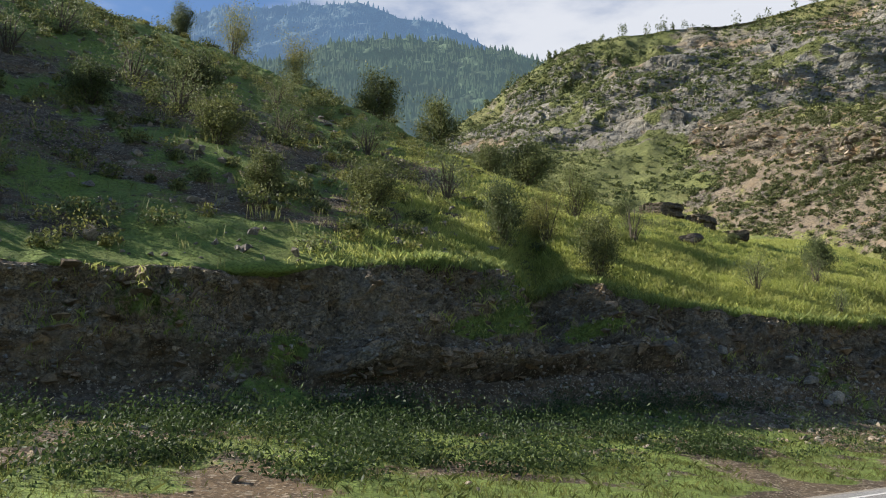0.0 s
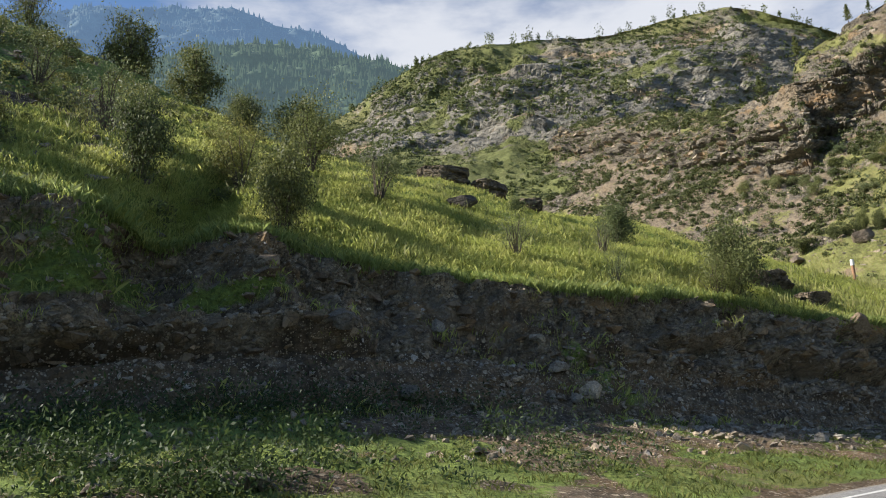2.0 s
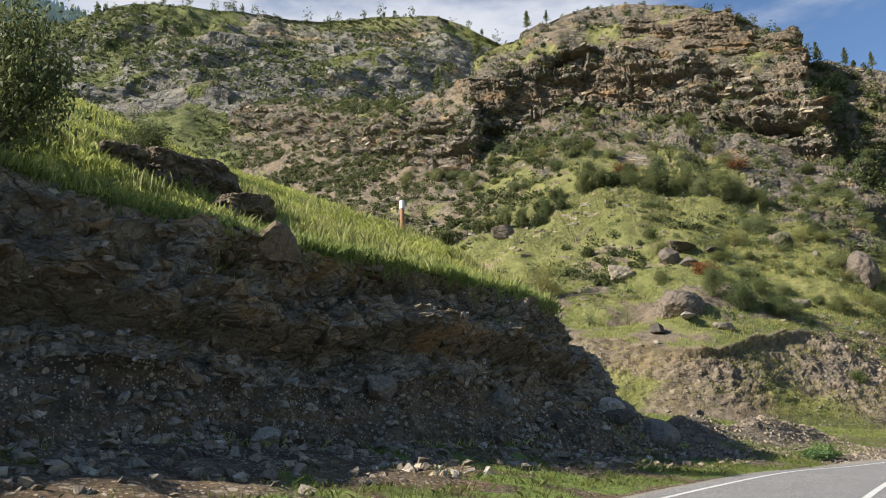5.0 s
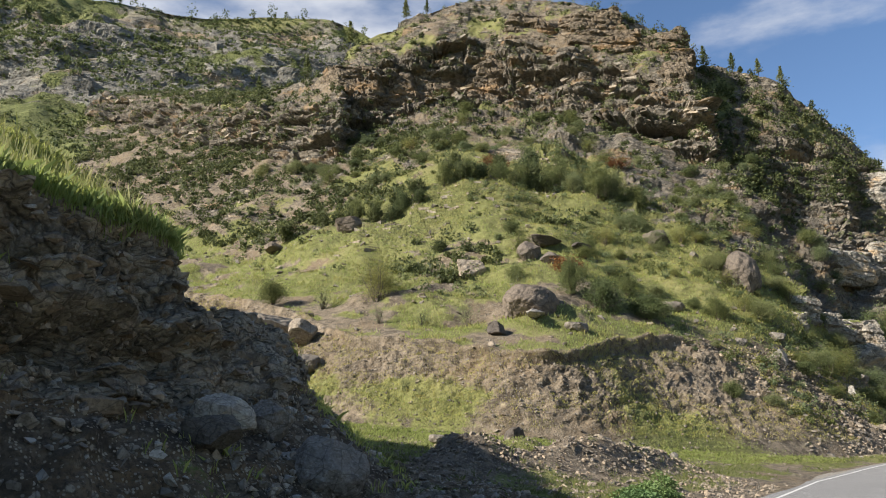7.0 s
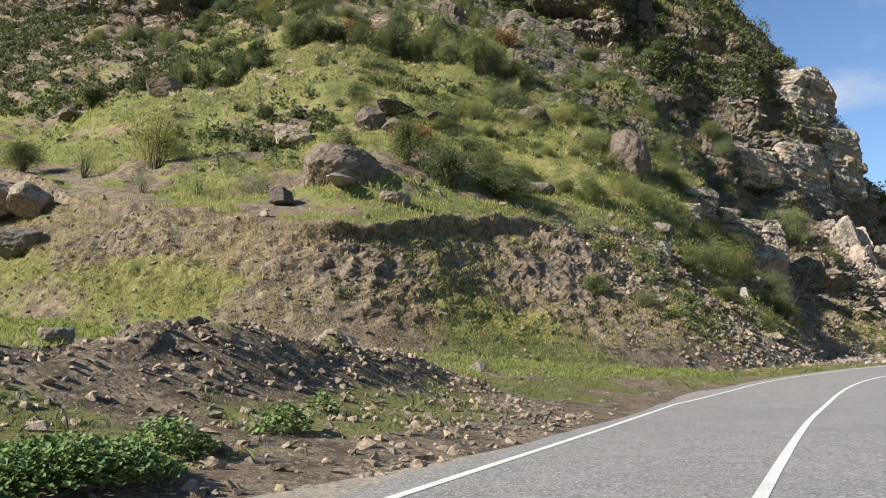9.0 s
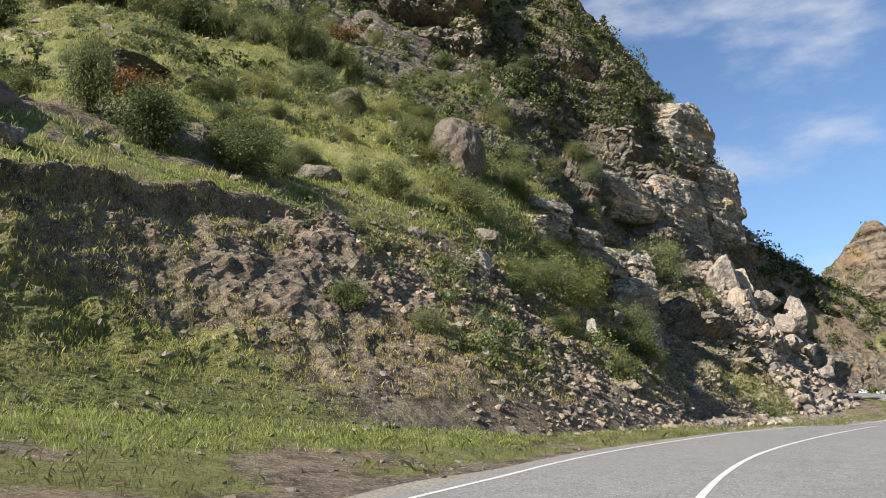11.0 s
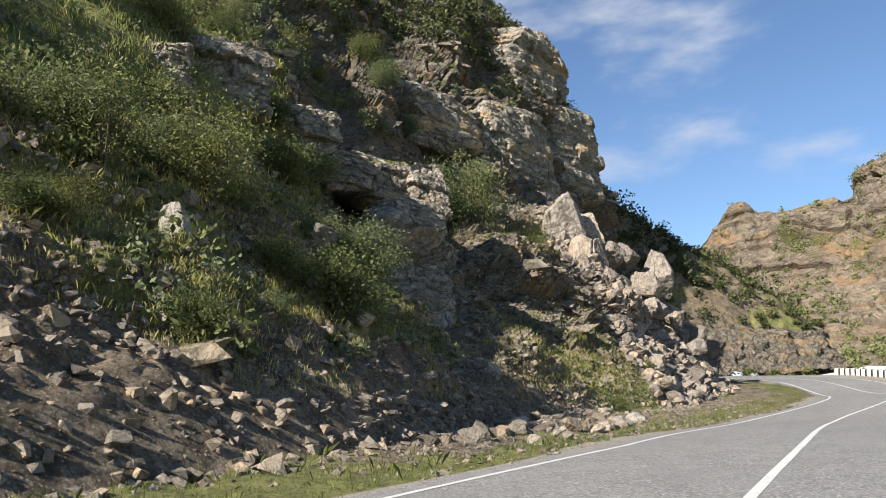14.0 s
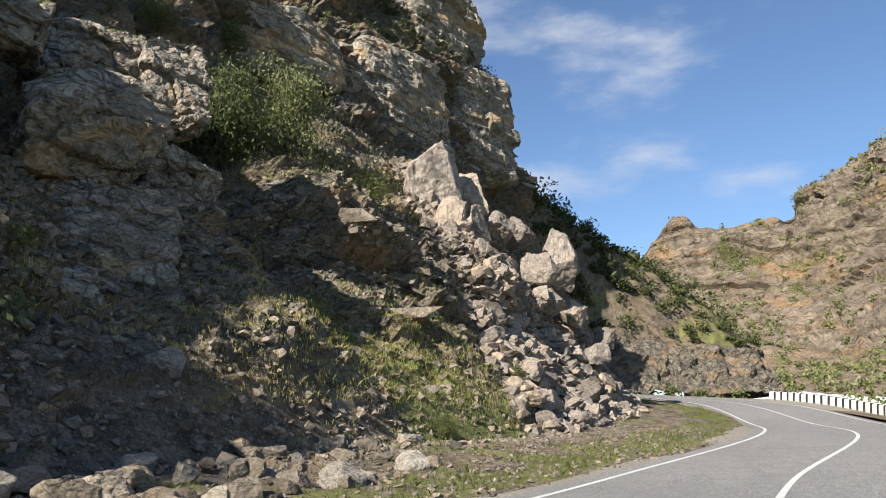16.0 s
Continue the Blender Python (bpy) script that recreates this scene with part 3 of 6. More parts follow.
def road_edge(x, y, off=4.6, drop=0.06):
    k = ((CENTRE_FINE[:, :2] - (x, y)) ** 2).sum(1).argmin()
    q = CENTRE_FINE[k] + LEFT[k] * (off + LANE[k] - 3.9)
    return (q[0], q[1], q[2] - drop)


# ---- ground: one sheet to the horizon, falling to the river side ----
def build_ground():
    ang = np.linspace(0, 2 * np.pi, 97)[:-1]
    rad = np.concatenate([[0.5], np.geomspace(20, 4500, 60)])
    a, r = np.meshgrid(ang, rad)
    x, y = 110 + r * np.cos(a), 20 + r * np.sin(a)
    z = -9 + 1.5 * fbm(np.stack([x, y, 0 * x], -1) * 0.02, 4)
    i = np.arange(a.size).reshape(a.shape)
    j = np.roll(i, -1, 1)
    q = np.stack([i[:-1], j[:-1], j[1:], i[1:]], -1).reshape(-1, 4)
    me = mesh_of("ground", np.stack([x, y, z], -1).reshape(-1, 3), q, HILL)
    me.attributes.new("turf", "FLOAT", "POINT").data.foreach_set("value", np.full(a.size, 0.7, np.float32))
    me.attributes.new("rock", "FLOAT", "POINT").data.foreach_set("value", np.zeros(a.size, np.float32))
    if me.polygons[300].normal.z < 0:
        me.flip_normals()
    return tagged(new("ground", me), "grassy valley floor beside the road", "ground", kind="structure")


build_ground()

# the river side of the road
right_rows = []
for off, drop in ((-4.3, 0.06), (-9, 0.15), (-16, 1.0), (-30, 5.0), (-60, 10.0)):
    k = np.linspace(0, len(CENTRE_FINE) - 1, 14).astype(int)
    q = CENTRE_FINE[k] + LEFT[k] * off
    q[:, 2] -= drop
    right_rows.append(q)
river_side = Sheet(right_rows, (6, 12, 16, 16), 260)
river_side.p[..., 2] += 0.12 * fbm(river_side.p * 0.5, 4) * smooth(river_side.band, 0.3, 1.2)
river_side.turf = smooth(river_side.band, 0.8, 1.4) * 0.8
river_side.build("river_slope", HILL, "grassy slope falling away to the river", "slope")

# ---- near bank: cut face of earth and gravel, grass slope above ----
A_TOE = [(-48, 6, 2.2), (-26, 16, 1.9), (-14, 21.5, 1.7), (-6, 25.5, 1.5), (0, 29.3, 1.4), (6, 32.8, 1.5), (13, 35.8, 1.3), (20, 38.6, 0.9), (27, 42, 0.4), (35, 46.6, 0.0), (43, 49.6, -0.4), (49, 51.6, -0.9), (54.5, 53.8, -1.0), (59.5, 60, -0.6), (59, 72, 1.0), (54, 95, 6)]
A_BASE = [(-49, 9, 3.6), (-27, 18, 3.0), (-15, 23, 2.6), (-6.4, 26.6, 2.6), (0, 30.2, 2.8), (6, 34.2, 3.4), (13, 38.0, 3.4), (20, 40.2, 2.8), (26.5, 43.4, 2.0), (35, 47.6, 1.3), (43, 50.8, 1.5), (48.4, 53.0, 1.0), (52.6, 55.8, 1.0), (56.3, 60.5, 1.8), (56, 72, 3.5), (51, 95, 9)]
A_LIP = [(-52, 13, 10), (-28, 20.5, 7.0), (-16, 24, 6.4), (-7.5, 27.4, 6.5), (-0.3, 32.6, 7.45), (6.2, 38.9, 7.8), (12.5, 41.0, 6.5), (20.5, 42.2, 5.75), (27, 46.6, 6.2), (35, 49.6, 5.4), (43, 52.6, 5.35), (48, 55.0, 5.3), (51.6, 57.6, 5.2), (52.2, 62.0, 5.7), (50.2, 72, 8.0), (46.5, 95, 14)]
# first two stations here and below: unseen, heights chosen to shade the left slope
A_MID = [(-62, 36, 30), (-44, 40, 32.5), (-24, 36, 16.5), (-13, 40, 15.5), (-5, 44.5, 14.8), (4, 48.5, 14.0), (13, 50.5, 11.8), (20.5, 51.0, 10.2), (26.5, 53.5, 10.2), (33.5, 56.5, 9.2), (40, 59, 8.4), (44.5, 61, 8.8), (48.0, 64.5, 9.9), (49.2, 68, 9.6), (48.0, 74, 10.6), (44, 94, 16.5)]
A_UP = [(-66, 58, 38), (-45, 57, 37.5), (-28, 60, 32), (-17, 62, 28), (-8, 63, 24.6), (2, 62, 21), (11, 61, 17.6), (18, 61, 16.2), (25, 62, 14.2), (31, 66, 14.8), (37, 68, 13.8), (41.5, 69.5, 13.2), (45, 71, 13), (46, 73, 13.2), (44.5, 80, 15), (40, 97, 19.5)]
A_RIDGE = [(-72, 86, 46), (-47, 81, 49), (-32, 82, 45), (-20, 80, 39.5), (-9, 78, 33.5), (2, 74, 26), (11, 72, 21), (19, 72, 19), (28, 75, 18.0), (34, 76, 17.8), (39, 76, 16.2), (43, 76, 15.2), (45.5, 77.5, 14.8), (45, 80, 15), (42, 87, 16.5), (38, 100, 20)]
A_BACK = [(-70, 130, 40), (-46, 130, 36), (-30, 128, 30), (-16, 124, 24), (-4, 120, 20), (8, 116, 15), (18, 112, 11), (26, 110, 10), (33, 108, 9), (38, 106, 9), (42, 104, 9), (44, 103, 9), (44, 102, 9), (42, 103, 10), (40, 106, 11), (36, 112, 12)]
A_EDGE = [road_edge(x, y) for x, y, z in A_TOE[:13]] + [(62.5, 52.4, -1.7), (64.5, 60, -1.2), (62, 90, 3)]
bank = Sheet([A_EDGE, A_TOE, A_BASE, A_LIP, A_MID, A_UP, A_RIDGE, A_BACK], (70, 20, 64, 40, 34, 26, 16), 820, [(3.15, 6.9, 14)], [(0, 2, 0.4), (13, 15, 0.5)])
x, y, z = np.moveaxis(bank.p, -1, 0)
b = bank.band
along = bank.along[None] + 0 * b
face = smooth(b, 1.85, 2.15) * (1 - smooth(b, 2.86, 3.0))
apron = smooth(b, 0.55, 1.2) * (1 - smooth(b, 1.9, 2.2))
above = smooth(b, 3.0, 3.3)
bank.push(fbm(bank.p * 0.22 + 3, 3) * (2.0 * face + 0.5 * apron + 0.6 * above * (b < 6)))
# ravine that splits the bank, and an alcove
ravine = np.exp(-((x - 4.6 - 0.10 * (y - 35)) / 1.1) ** 2) * smooth(b, 1.9, 2.3) * (1 - smooth(b, 3.3, 4.2))
alcove = np.exp(-((x + 6.2) / 1.3) ** 2) * smooth(b, 2.3, 2.5) * (1 - smooth(b, 2.9, 3.05))
bank.push(-1.3 * ravine - 1.3 * alcove)
# hard ledge with a hollow under it in the right half, a low one in the left half
hf = b - 2 + 0.10 * fbm(bank.p * 0.25 + 8, 3)
right_half, left_half = smooth(x, 20, 27) * (1 - smooth(x, 49, 55)), smooth(x, -6, -2) * (1 - smooth(x, 9, 13))
ledge = smooth(hf, 0.36, 0.40) * (1 - smooth(hf, 0.50, 0.58))
hollow = smooth(hf, 0.16, 0.26) * (1 - smooth(hf, 0.35, 0.38)) * (0.55 + 0.9 * np.clip(fbm(bank.p * (0.5, 0.5, 0.1) + 4, 2) + 0.4, 0, 1))
bank.push(face * right_half * (0.55 * ledge - 1.05 * hollow))
# beds of uneven hardness, and hollows weathered into the upper ones
seam = z + 0.06 * x + 0.35 * fbm(bank.p * 0.2 + 2, 3)
_, soft, _ = masonry(along, seam, 9.0, 0.75, 4)
_, thin, _ = masonry(along, seam, 5.0, 0.28, 9)
p1, p2, kind = cells(bank.p * (0.62, 0.62, 0.95) + 3)
pocket = smooth(0.46 - p1, 0.0, 0.16) * (kind > 0.35)
bank.push(face * (0.75 * soft + 0.25 * thin) * (0.4 + 0.6 * right_half) - face * right_half * 0.75 * pocket * smooth(hf, 0.4, 0.5) * (1 - smooth(x, 42, 47)))
low_ledge = smooth(hf, 0.02, 0.05) * (1 - smooth(hf, 0.14, 0.2))
low_hollow = smooth(hf, -0.25, -0.12) * (1 - smooth(hf, -0.01, 0.03))
bank.push(left_half * (0.45 * low_ledge - 0.55 * low_hollow))
block, bed, joint = masonry(along, z + 0.3 * fbm(bank.p * 0.4, 2), 1.3, 0.32, 5)
bank.push(face * (0.28 * block + 0.22 * bed) * (0.35 + 0.65 * right_half + 0.65 * left_half * (hf < 0.3)))
flutes = np.abs(fbm(bank.p * (0.8, 0.8, 0.14), 4))
d1, d2, val = cells(bank.p * 1.35)
lumps = np.clip(0.42 - d1, 0, 1) * (val > 0.45)
bank.push(face * (-0.95 * flutes * smooth(hf, 0.35, 0.6) - 0.5 * flutes + 0.25 + 0.5 * lumps) + apron * (0.25 * fbm(bank.p * 1.1, 4) + 0.30 * lumps) + above * 0.16 * fbm(bank.p * 0.5, 3) + (1 - smooth(b, 0.6, 1.0)) * smooth(b, 0.1, 0.5) * 0.22 * fbm(bank.p * 0.8, 4))
bank.push(face * 0.18 * fbm(bank.p * 3.1, 3) + apron * 0.14 * fbm(bank.p * 2.7, 3))
# scalloped edge of the turf
bank.push(np.exp(-((b - 2.98) / 0.06) ** 2) * (0.35 * fbm(bank.p * 0.9 + 2, 3) + 0.1))
clump = fbm(bank.p * 0.16 + 40, 3)
shady = smooth(-x, -12, 6)
bank.turf = np.where(b > 2.97, 0.95 - 0.5 * shady * smooth(b, 3.0, 3.4) * (1 - smooth(b, 4.5, 5.2)) + 0.7 * clump, 0) + np.where(b < 1.0, smooth(b, 0.02, 0.08) * (0.6 + 0.6 * clump + 0.9 * fbm(bank.p * 0.45, 3)) - 0.35 * smooth(b, 0.25, 0.7) * smooth(x, 5, 20), 0) + np.where((b >= 1) & (b <= 2.97), 0.08 + 1.1 * (clump - 0.05), 0)
bank.turf += 0.9 * ((np.exp(-((x - 1.6) / 2.2) ** 2) + 0.8 * np.exp(-((x - 7) / 1.8) ** 2)) * np.exp(-((b - 2.38) / 0.10) ** 2) + np.exp(-((x - 4) / 1.0) ** 2) * np.exp(-((b - 2.7) / 0.2) ** 2) + np.exp(-((x + 5) / 0.9) ** 2) * np.exp(-((b - 2.3) / 0.15) ** 2))
bank.rock = np.where((b > 2) & (b < 3), 0.50 + 0.2 * smooth(x, 22, 34), 0.4 * shady * (b > 3))
# tan beds in the face: the upper part in the left half, the hard ledge in the right half
beds = 0.35 * fbm(bank.p * (0.25, 0.25, 1.1) + 12, 3)
bank.pale = face * (smooth(x, -40, -30) * (1 - smooth(x, 3, 6)) * (0.55 * smooth(hf, 0.3, 0.45) + 0.15) + 0.6 * low_ledge * left_half + 0.42 * smooth(x, 4, 8) * (1 - smooth(x, 20, 27)) * smooth(hf, 0.6, 0.72) + right_half * (0.75 * smooth(hf, 0.3, 0.38) * (1 - smooth(hf, 0.62, 0.74)) + 0.3 * smooth(hf, 0.05, 0.15)) + beds) + 0.22 * face
bank.crisp = smooth(b, 0.9, 1.1) * (1 - smooth(b, 2.95, 3.0)) * 1.0
bank.build("near_bank", EARTH, "earth and gravel roadside bank with grass on top", "bank")

# ---- second bank, terrace, crag and cliff beyond ----
B_EDGE = [(28, 255, 52), (54, 150, 17), (58, 110, 5), (59, 66, -1.0), (60.8, 51.7, -1.75)]
B_TOE = [(36, 260, 56), (60, 150, 18), (70, 117, 7.4), (72.3, 97.5, 3.0), (77.0, 86, 1.4), (85, 77.5, 0.2), (97, 74.6, -0.8), (108, 73.0, -1.4), (118, 73.8, -1.35), (128, 75.4, -1.25), (142, 80.2, -1.2), (153, 81.2, -1.0), (165, 80.8, -0.9), (180, 81.5, 0.2), (195, 86, 1.4), (210, 96, 2.6)]
B_LIP = [(44, 266, 62), (70, 150, 24), (79, 114, 14.4), (79.0, 98.5, 9.6), (81.4, 90.7, 8.2), (86.4, 81.3, 6.5), (97, 83.6, 8.4), (107, 84.6, 9.2), (117, 83.0, 8.2), (128, 85, 9.2), (141, 88, 9), (150, 91, 11.5), (164, 91.5, 11.5), (177, 94, 15.5), (195, 98, 16), (216, 104, 16)]
B_UP = [(58, 272, 70), (84, 152, 28), (88, 122, 19.5), (90, 106, 15.5), (94, 97, 13.4), (99.5, 94, 14.6), (107, 94, 15.8), (113, 94, 16.2), (121, 90, 15.8), (132, 89.4, 14.8), (146, 94, 17), (156, 97, 20.5), (170, 103.5, 24), (184, 103.3, 27), (201, 104.5, 28), (224, 107, 29)]
B_MID = [(75, 280, 84), (98, 162, 42), (99, 140, 32), (102, 124, 28), (105, 113, 26), (112, 110, 27), (122, 111, 30.5), (130, 111, 31), (139, 107, 30.5), (148, 104, 30), (160, 108, 34), (171, 112.4, 36), (182, 107, 37), (194, 107, 39), (209, 107.5, 40), (229, 108.5, 39)]
B_HIGH = [(95, 288, 100), (109, 172, 53), (118, 168, 58), (127, 165, 63), (134, 160, 66), (141, 158, 67), (147, 148, 64), (154, 136, 58), (162, 120.5, 47), (168, 119.5, 49), (175, 119, 50), (184, 116, 51), (193, 113, 51), (203, 111, 50), (212, 109.5, 48.5), (220, 111.5, 44)]
B_TOP = [(115, 300, 118), (118, 188, 78), (126, 181, 86), (136, 174, 92), (146, 168, 97), (152, 163, 97), (161, 152, 94), (171, 141, 88), (176, 132, 80), (181, 134, 77), (186, 129, 75.5), (192, 122, 71), (198, 118, 65), (205, 115, 58), (213, 112, 52), (220, 114, 47)]
B_BACK = [(150, 335, 90), (150, 235, 70), (160, 225, 75), (172, 215, 75), (184, 205, 75), (192, 198, 72), (200, 188, 70), (206, 176, 66), (212, 168, 62), (216, 165, 60), (220, 160, 58), (224, 152, 52), (228, 145, 48), (232, 138, 42), (236, 132, 36), (240, 128, 30)]
B_CRAG = [tuple(h[i] + (t[i] - h[i]) * ((0.22, 0.22, 0.52)[i] if k < 9 else 0.5) for i in range(3)) for k, (h, t) in enumerate(zip(B_HIGH, B_TOP))]
B_EDGE = B_EDGE + [road_edge(px, py) for px, py, pz in B_TOE[5:]]
hill = Sheet([B_EDGE, B_TOE, B_LIP, B_UP, B_MID, B_HIGH, B_CRAG, B_TOP, B_BACK], (44, 84, 60, 64, 80, 48, 40, 14), 980, [(2.2, 3.9, 10), (4.1, 4.9, 8)], [(0, 1, 0.3), (1, 3, 0.5), (9, 15, 1.35)])
x, y, z = np.moveaxis(hill.p, -1, 0)
b = hill.band
along = hill.along[None] + 0 * b
cut = smooth(b, 1.0, 1.35) * (1 - smooth(b, 1.9, 2.0))
crag = smooth(b, 4.95, 5.05) * (1 - smooth(b, 5.95, 6.1)) * (1 - smooth(x, 172, 180))
cliff = smooth(b, 1.15, 1.5) * (1 - smooth(b, 5.4, 6.4)) * smooth(x + (b - 2) * 4, 132, 150)
slope = smooth(b, 2.1, 2.6) * (1 - smooth(b, 7, 7.5))
hill.push(fbm(hill.p * 0.10 + 5, 3) * (1.8 * slope + 1.0 * cut + 2.5 * crag + 1.5 * cliff))
tilted = z + 0.10 * x - 0.06 * y + 1.6 * fbm(hill.p * 0.05, 3)
big, big_bed, big_joint = masonry(along, tilted, 10.0, 3.6, 1)
mid, mid_bed, mid_joint = masonry(along + 0.4 * z, tilted + 0.5 * fbm(hill.p * 0.3, 2), 4.2, 1.5, 2)
fine, fine_bed, fine_joint = masonry(along, tilted + 0.2 * fbm(hill.p * 0.8, 2), 1.7, 0.6, 3)
wall_relief = 2.0 * big_bed + 1.7 * big + 0.8 * mid_bed + 1.0 * mid + 0.4 * fine + 0.3 * fine_bed - 0.8 * smooth(-big_joint, -0.45, 0.0) - 0.4 * smooth(-mid_joint, -0.3, 0.0)
thin_relief = 0.8 * mid_bed + 0.7 * mid + 0.5 * fine_bed + 0.4 * fine
west = b + 0.6 * (1 - smooth(x, 92, 108))
upper = smooth(west, 3.6, 4.4) * (1 - crag) * (1 - smooth(b, 7, 7.3)) * (1 - cliff)
rocky = smooth(fbm(hill.p * 0.07 + 31, 3), -0.08, 0.12)
hill.push(crag * 1.25 * wall_relief + cliff * wall_relief * (0.5 + 0.5 * rocky) * (1 - 0.6 * smooth(x, 138, 143) * (1 - smooth(x, 155, 160))) + upper * rocky * 0.5 * thin_relief + cut * (0.5 * fbm(hill.p * 0.8, 4) + 0.5 * thin_relief * smooth(x, 100, 120)) + slope * (1 - cliff) * 0.35 * fbm(hill.p * 0.5, 4) + smooth(b, 0.2, 0.5) * (b < 1) * 0.2 * fbm(hill.p * 0.7, 4))
hill.push((cut + cliff + crag) * 0.20 * fbm(hill.p * 2.2, 3) + slope * 0.1 * fbm(hill.p * 2, 3))
# turf hanging over the washed-out edge of the terrace
hill.push((0.3 * np.exp(-((b - 1.99) / 0.03) ** 2) - 0.28 * np.exp(-((b - 1.91) / 0.04) ** 2)) * np.clip(0.8 + 2.2 * fbm(hill.p * 0.6, 4), 0, 2) * smooth(x, 58, 66) * (1 - smooth(x, 100, 112)))
# recess behind the jutting blocks, and the steep gully beside them
hill.push(-2.6 * np.exp(-((x - 149) / 5.5) ** 2) * smooth(b, 1.25, 1.6) * (1 - smooth(b, 2.8, 3.6)) - 2.6 * np.exp(-((x - 156.5 - 0.3 * (b - 2)) / 2.4) ** 2) * smooth(b, 1.3, 1.7) * (1 - smooth(b, 3.2, 4.2)))
# spoil heaps in the mouth of the gully
heap = sum(h * np.exp(-(((x - cx) * ca + (y - cy) * sa) / la) ** 2 - (((y - cy) * ca - (x - cx) * sa) / lb) ** 2) for cx, cy, ca, sa, la, lb, h in ((70.5, 62.5, 0.96, 0.28, 4.2, 1.3, 1.3), (76.5, 64.5, 0.96, 0.28, 3.6, 1.2, 0.9), (64.5, 62.5, 0.7, 0.7, 3.2, 1.6, 1.2), (73.6, 69.6, 1, 0, 1.8, 1.3, 0.8)))
hill.p[..., 2] += heap * (1 + 0.5 * fbm(hill.p * 1.2, 3)) * (b < 1.1)
hill.p[..., 2] += 2.4 * np.exp(-((x - 92) / 8) ** 2 - ((y - 128) / 9) ** 2)
clump = fbm(hill.p * 0.09 + 11, 3)
terrace = (1 - smooth(west, 3.7, 4.3)) * (b > 2) * (1 - smooth(x, 104, 126))
meadow = np.exp(-(((x - 128) / 16) ** 2 + ((y - 117) / 9) ** 2)) + np.exp(-(((x - 108) / 18) ** 2 + ((y - 124) / 10) ** 2))
hill.turf = np.where(b < 1, smooth(b, 0.03, 0.14) * (0.62 + 0.9 * clump + 0.6 * fbm(hill.p * 0.4 + 2, 3) + 0.35 * smooth(b, 0.35, 0.5) * (1 - smooth(x, 92, 104))), 0.12 + 0.9 * clump + 0.3 * (b > 1.3) * smooth(x, 102, 115) * (1 - smooth(x, 140, 155))) + 0.55 * terrace + 0.6 * meadow * slope - 0.35 * cliff - 0.5 * crag + 0.25 * slope - 0.1 * smooth(-x, -112, -96) * smooth(b, 3.6, 4.4) - 0.35 * (b < 1) * smooth(x, 118, 134) * smooth(b, 0.16, 0.4) + (0.35 + 0.1 * (1 - smooth(x, 80, 90))) * (b > 1) * (1 - smooth(b, 1.4, 1.65)) * (1 - smooth(x, 100, 112)) + 0.45 * (b < 1) * smooth(x, 92, 100) * (1 - smooth(x, 122, 132)) * smooth(b, 0.05, 0.12) + 0.25 * slope * smooth(x, 106, 116) * (1 - smooth(x, 190, 205)) * (b < 6) * np.maximum(1 - smooth(b, 3.6, 4.2), smooth(x, 158, 170)) - 0.12 * upper * (1 - smooth(x, 150, 165)) * (1 - np.clip(meadow, 0, 1)) + 0.35 * (b > 1.25) * (b < 4.5) * smooth(x, 106, 114) * (1 - smooth(x, 140, 150)) * (0.4 + 2 * fbm(hill.p * 0.25 + 3, 3)) - 0.8 * smooth(b, 2.5, 2.65) * (1 - smooth(b, 2.9, 3.05)) * smooth(x, 88, 93) * (1 - smooth(x, 108, 114)) * (clump > -0.12)
shelf = np.exp(-((x - 161) / 7) ** 2) * smooth(b, 0.9, 1.0) * (1 - smooth(b, 1.45, 1.7)) + np.exp(-((x - 160.5) / 3.5) ** 2) * np.exp(-((b - 2.05) / 0.25) ** 2)
hill.turf += 0.85 * shelf + 0.35 * (b < 0.45) * smooth(b, 0.02, 0.08) * smooth(x, 112, 126) + (terrace + (b < 1)) * (1.2 * fbm(hill.p * 0.3 + 17, 4) - 0.14)
hill.turf -= 0.6 * np.clip(heap, 0, 0.6) + 0.4 * cliff * rocky + 0.3 * upper * rocky
hill.rock = np.clip(0.15 + 0.3 * cut * smooth(x, 102, 114) + 0.75 * crag + cliff * (0.35 + 0.5 * rocky) + upper * (0.2 + 0.5 * rocky) - 0.5 * terrace - 0.7 * shelf + 0.3 * cut * smooth(x, 136, 146), 0, 1)
# bare crushed rock under the rockfall
slip = smooth(x + 0.75 * (92 - y), 172.0, 174.5) * (1 - smooth(x + 0.7 * (y - 84), 191.5, 195)) * smooth(b, 0.85, 0.98) * (1 - smooth(b, 2.05, 2.2))
hill.pale = slip * 0.8 + cut * smooth(b, 1.4, 1.6) * smooth(x, 79, 84) * (1 - smooth(x, 96, 104)) * (0.15 + 0.5 * fbm(hill.p * 0.3, 3))
hill.turf -= 0.9 * slip
hill.rock -= 0.8 * slip
hill.push(slip * (0.7 * fbm(hill.p * 0.5 + 2, 3) + 0.35 * np.clip(0.5 - cells(hill.p * 0.7)[0], 0, 1)))
hill.crisp = np.clip(cliff + crag + upper * rocky + cut, 0, 1) * 1.0
hill.build("hillside", HILL, "grassy and rocky hillside with crags above the road", "hillside")

